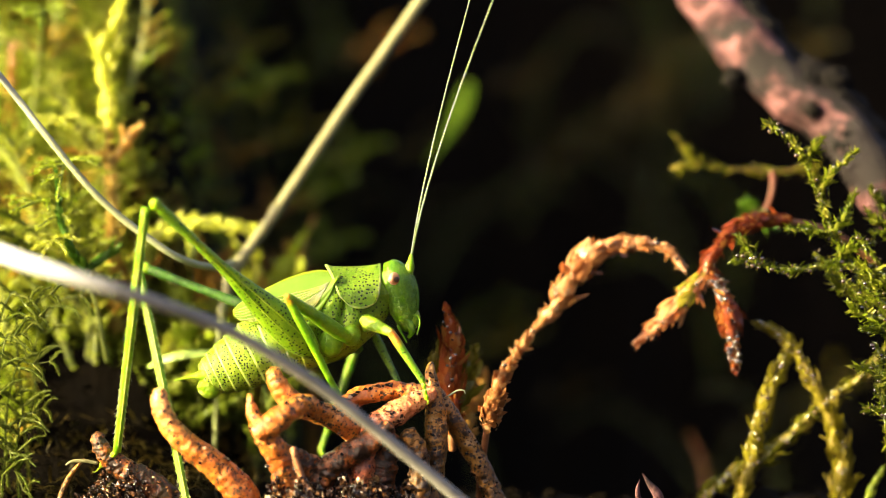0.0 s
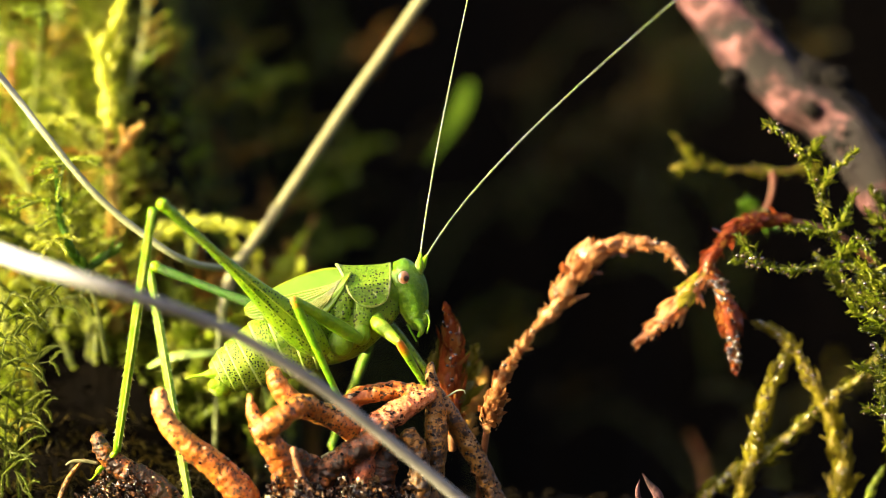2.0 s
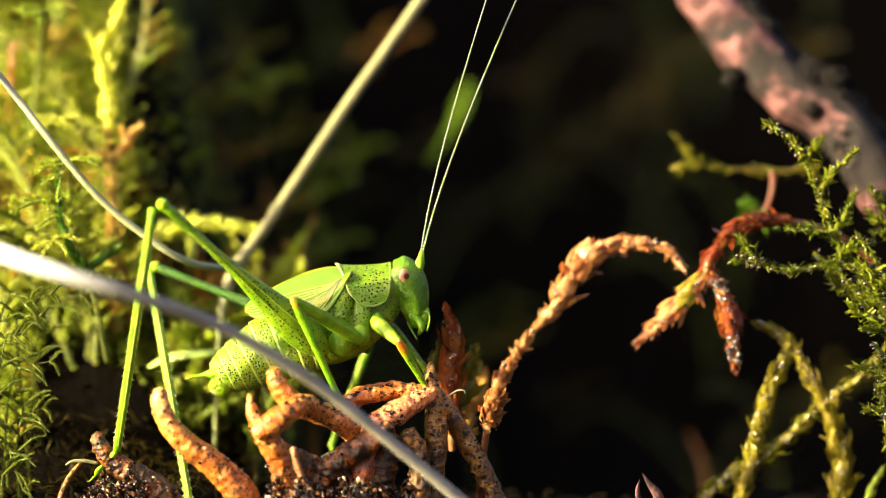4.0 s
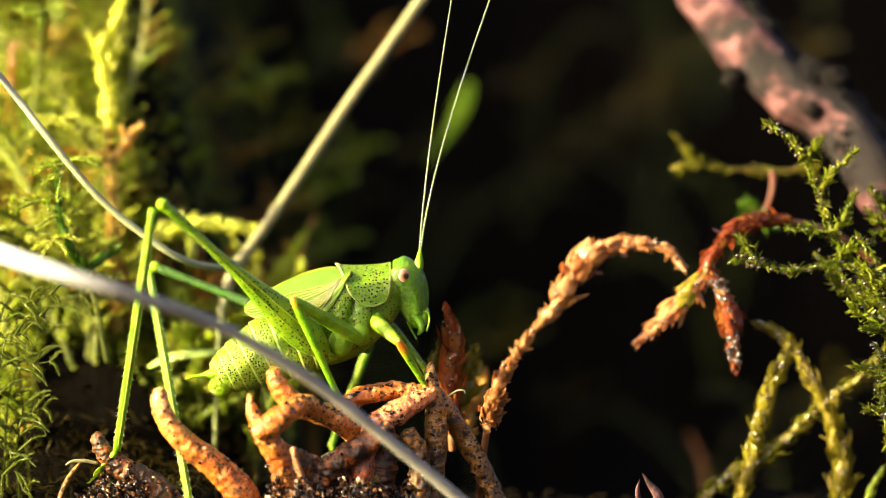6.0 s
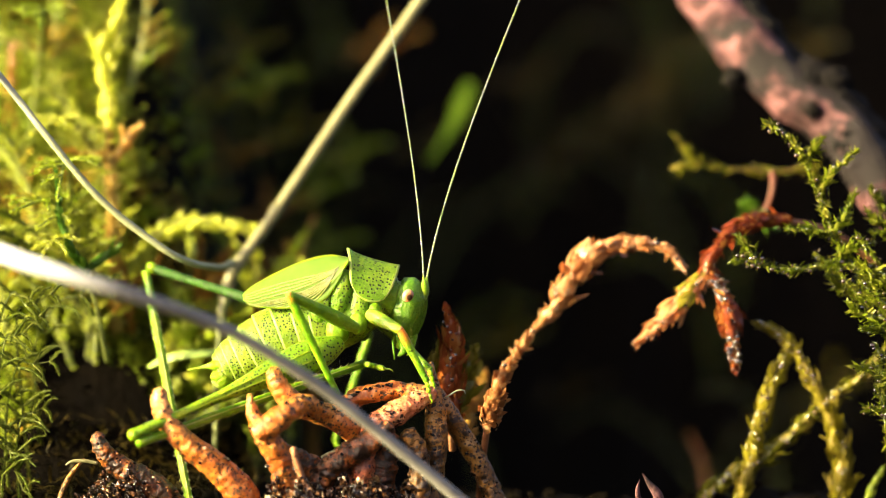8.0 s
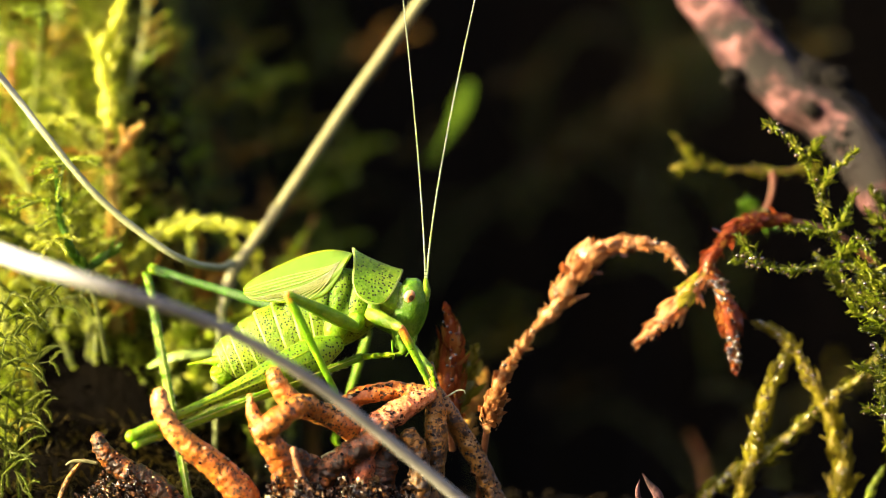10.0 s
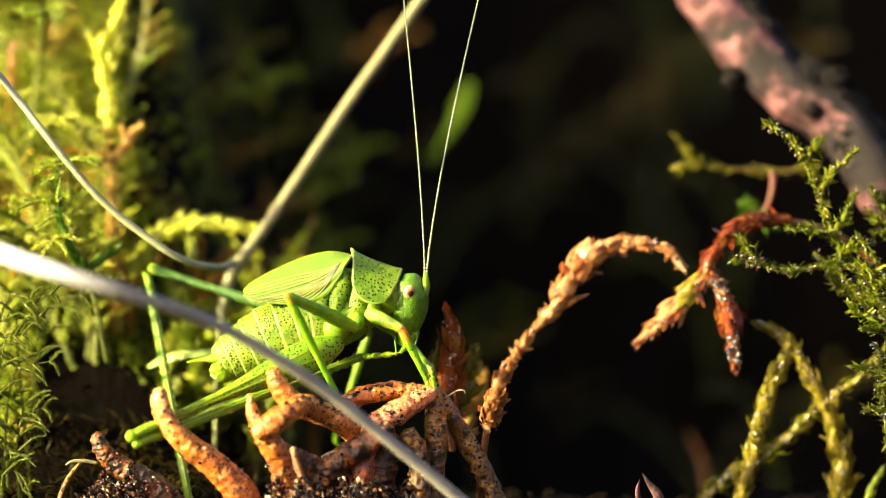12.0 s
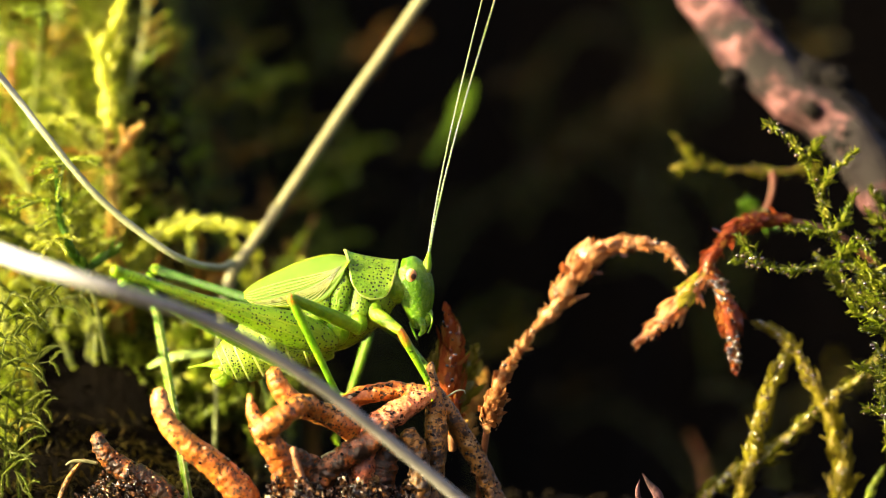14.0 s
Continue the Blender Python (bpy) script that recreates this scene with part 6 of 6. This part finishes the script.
# Antennae: seconds, heading at the root and heading far out, in degrees from upright.
NEAR_ANTENNA = [(0, 7, 15.8), (0.2, 3, 9.6), (0.4, -4, 1.3), (0.5, -2, 6.4), (0.6, 2, 9.7), (0.8, 3, 11.7), (1, 5, 12.7), (1.2, 12, 26.4), (1.4, 9, 23.8), (1.5, 10, 24.8), (1.6, 13, 28), (1.8, 6, 13.7), (2, 6, 12.7), (2.2, 19, 28.9), (2.4, 22, 36.5), (2.5, 20, 32.2), (2.6, 18, 30.2), (2.8, 12, 23.7), (3, 7, 24.2), (3.2, 9, 23.9), (4.2, 6, 17), (5.3, 5, 9.9), (5.8, 3, 9.6), (6.5, 2, 9.6), (7, 2, 9.9), (7.2, 2, 9.9), (7.3, 1, 6.8), (7.4, 0, 3.3), (7.5, 3, 2.5), (7.6, 5, 10.8), (7.7, 5, 6.4), (7.8, 0, -3.1), (7.9, -2, -2.1), (8, -1, -10.7), (8.2, -2, -17.7), (9, 0, -10.4), (10.3, -1, -4.6), (10.5, -1, -2.1), (11, 0, -4.9), (11.5, -1, -3.9), (12, -1, -6), (12.3, 0, -2.8), (12.5, 2, 0.1), (12.6, 1, -0.4), (12.8, 7, 9.7), (13, 8, 12.9), (13.2, 20, 24.4), (13.4, 8, 12.7), (13.5, 12, 20.2), (13.6, 13, 22.4), (13.7, 12, 22.6), (13.8, 9, 19.5), (13.9, 7, 15.7), (14, 6, 14.9)]
FAR_ANTENNA = [(0, 8, 22.3), (0.2, 2, 9.5), (0.4, 12, 27.7), (0.5, 27, 43.4), (0.6, 40, 64.2), (0.8, 30, 53.8), (1, 8, 19), (1.2, 16, 37.8), (1.4, 27, 55.9), (1.5, 27, 53.5), (1.6, 18, 42.6), (1.8, 17, 37.9), (2, 27, 50.1), (2.2, 30, 58.1), (2.4, 22, 36.7), (2.5, 21, 40.6), (2.6, 20, 37.4), (2.8, 14, 26.9), (3, 12, 36.1), (3.2, 13, 34.9), (4.2, 11, 22.8), (5.3, 6, 18.5), (5.8, 5, 20.4), (6.5, 4, 21.1), (7, 4, 19.2), (7.2, 5, 19.7), (7.3, 6, 20.3), (7.4, 9, 24.8), (7.5, 8, 24), (7.6, 8, 22.1), (7.7, 6, 16.5), (7.8, 6, 17.2), (7.9, 10, 23), (8, 8, 23), (8.2, 3, 13), (9, 5, 13.6), (10.3, 2, 13), (10.5, 2, 16.3), (11, 2, 11.7), (11.5, 2, 13.4), (12, 4, 13.7), (12.3, 2, 11.8), (12.5, 6, 17.3), (12.6, 4, 14.5), (12.8, 11, 16.8), (13, 20, 28.5), (13.2, 26, 32.7), (13.4, 14, 23.2), (13.5, 12, 20.6), (13.6, 17, 31.1), (13.7, 26, 39.8), (13.8, 14, 28.9), (13.9, 11, 21.3), (14, 8, 17.7)]
# The tip of the near hind foot.
TOE = [(0, *(-17.41, -1.2, 2.89)), (6.5, *(-17.41, -1.2, 2.89)), (7.0, *(-17.41, -1.2, 2.95)), (7.1, *(-17.39, -1.5, 3.68)), (7.2, *(-13.19, -2, 4.21)), (7.3, *(-4.28, -2, 4.3)), (7.4, *(-2.79, -2, 6.08)), (7.5, *(-2.79, -2, 6.37)), (7.6, *(-3.56, -2, 7.06)), (7.8, *(-2.79, -1.8, 7.26)), (8.0, *(-2.8, -1.6, 7.4)), (10.3, *(-1.85, -1.2, 8.31)), (12.6, *(-1.85, -1.2, 8.31)), (13.0, *(-1.91, -1.2, 8.13)), (13.3, *(-2.5, -1.5, 7.1)), (13.5, *(-3, -2, 6.76)), (13.7, *(-4.28, -2, 6.43)), (13.8, *(-5.17, -2, 6.26)), (13.9, *(-4.72, -2, 6.32)), (14, *(-4.28, -2, 6.08))]


def at_time(rows, t):
    """Values between rows, easing without overshoot."""
    rows = np.array(rows, float)
    ts, vs = rows[:, 0], rows[:, 1:]
    if t <= ts[0]:
        return vs[0]
    if t >= ts[-1]:
        return vs[-1]
    i = int(np.searchsorted(ts, t, side="right")) - 1
    slope = np.diff(vs, axis=0) / np.diff(ts)[:, None]
    def tangent(k):
        if k == 0 or k == len(ts) - 1:
            return np.zeros(vs.shape[1])
        a, b = slope[k - 1], slope[k]
        safe = np.where(a * b > 0, a + b, 1.0)
        return np.where(a * b > 0, 2 * a * b / safe, 0.0)
    h = ts[i + 1] - ts[i]
    u = (t - ts[i]) / h
    m0, m1 = tangent(i), tangent(i + 1)
    return ((2 * u ** 3 - 3 * u * u + 1) * vs[i] + (u ** 3 - 2 * u * u + u) * h * m0 + (3 * u * u - 2 * u ** 3) * vs[i + 1] + (u ** 3 - u * u) * h * m1)


def aim(a, b, z_hint=(0, -1, 0)):
    """The pose of a limb piece at a (mm) whose x axis points to b; its z axis lies in the upright plane of the limb."""
    x = (Vector(b) - Vector(a)).normalized()
    y = Vector((0, 1, 0))
    y = (y - x * y.dot(x)).normalized()
    z = x.cross(y)
    m = Matrix((x, y, z)).transposed().to_4x4()
    return Matrix.Translation(mm(a)) @ m


def stretch(a, b, length):
    """The point at that length from a towards b."""
    return tuple(Vector(a) + (Vector(b) - Vector(a)).normalized() * length)


def motions():
    times = [round(0.1 * i, 1) for i in range(141)]
    rows = {}
    def put(ob, t, m):
        rows.setdefault(ob, []).append((t, m))
    p = PARTS
    for t in times:
        def body(key):
            x, z, a = at_time(BODY[key], t)
            return Matrix.Translation(mm((x, 0, z))) @ Matrix.Rotation(radians(a), 4, "Y")
        root_m = body("root")
        inv = root_m.inverted()
        put(p["root"], t, root_m)
        head = body("head")
        for key, ob in (("pronotum", "pronotum"), ("wing", "wing"), ("wing", "wing_far"), ("abdomen", "abdomen")):
            put(p[ob], t, inv @ body(key))
        put(p["head"], t, inv @ head)
        # neck between shield and head
        n = Vector(NECK)
        a = body("pronotum") @ mm(n - Vector(PIVOT["pronotum"]))
        b = head @ mm(n - Vector(PIVOT["head"]))
        turn = 0.5 * (at_time(BODY["pronotum"], t)[2] + at_time(BODY["head"], t)[2])
        put(p["neck"], t, inv @ Matrix.Translation((a + b) / 2) @ Matrix.Rotation(radians(turn), 4, "Y"))
        for leg, (hip, knee, shin, foot) in LEGS.items():
            side, pair = leg.split("_")
            femur, tibia = LEG[pair + "_femur"], LEG[pair + "_tibia"]
            h, k, f = at_time(hip, t), at_time(knee, t), at_time(foot, t)
            k2 = tuple(k)
            k3 = tuple(at_time(shin, t)) if shin else k2
            f2 = stretch(k3, f, tibia)
            back = stretch(k2, h, femur)
            put(p[leg + "_femur"], t, inv @ aim(back, k2))
            put(p[leg + "_tibia"], t, inv @ aim(k3, f2))
            if leg == "near_hind":
                toe = tuple(at_time(TOE, t))
            else:
                d = {"hind": (-0.6, -0.2, -0.5), "mid": (0.5, -0.3, -0.6), "front": (0.2, -0.1, -0.9)}[pair]
                toe = tuple(np.array(f2) + d)
            put(p[leg + "_tarsus"], t, inv @ aim(f2, toe))
        for side, table, y in (("near", NEAR_ANTENNA, -0.3), ("far", FAR_ANTENNA, 0.3)):
            a0, a1 = at_time(table, t)
            base = head @ mm(Vector(SOCKET) + Vector((0, y, 0)) - Vector(PIVOT["head"]))
            scape = Matrix.Translation(base) @ Matrix.Rotation(radians(a0), 4, "Y")
            put(p[side + "_antenna"], t, inv @ scape)
            back = scape.inverted()
            at, run = base + scape.to_3x3() @ Vector((0, 0, 0.0008)), 0.8
            for piece in p[side + "_chain"]:
                a = a1 + (a0 - a1) * math.exp(-(run + PIECE / 2) / 6.0)
                turn = Matrix.Rotation(radians(a), 4, "Y")
                put(piece, t, back @ Matrix.Translation(at) @ turn)
                at = at + turn.to_3x3() @ Vector((0, 0, PIECE * MM * 0.985))
                run += PIECE
    for ob, keys in rows.items():
        walk(ob, keys)


motions()
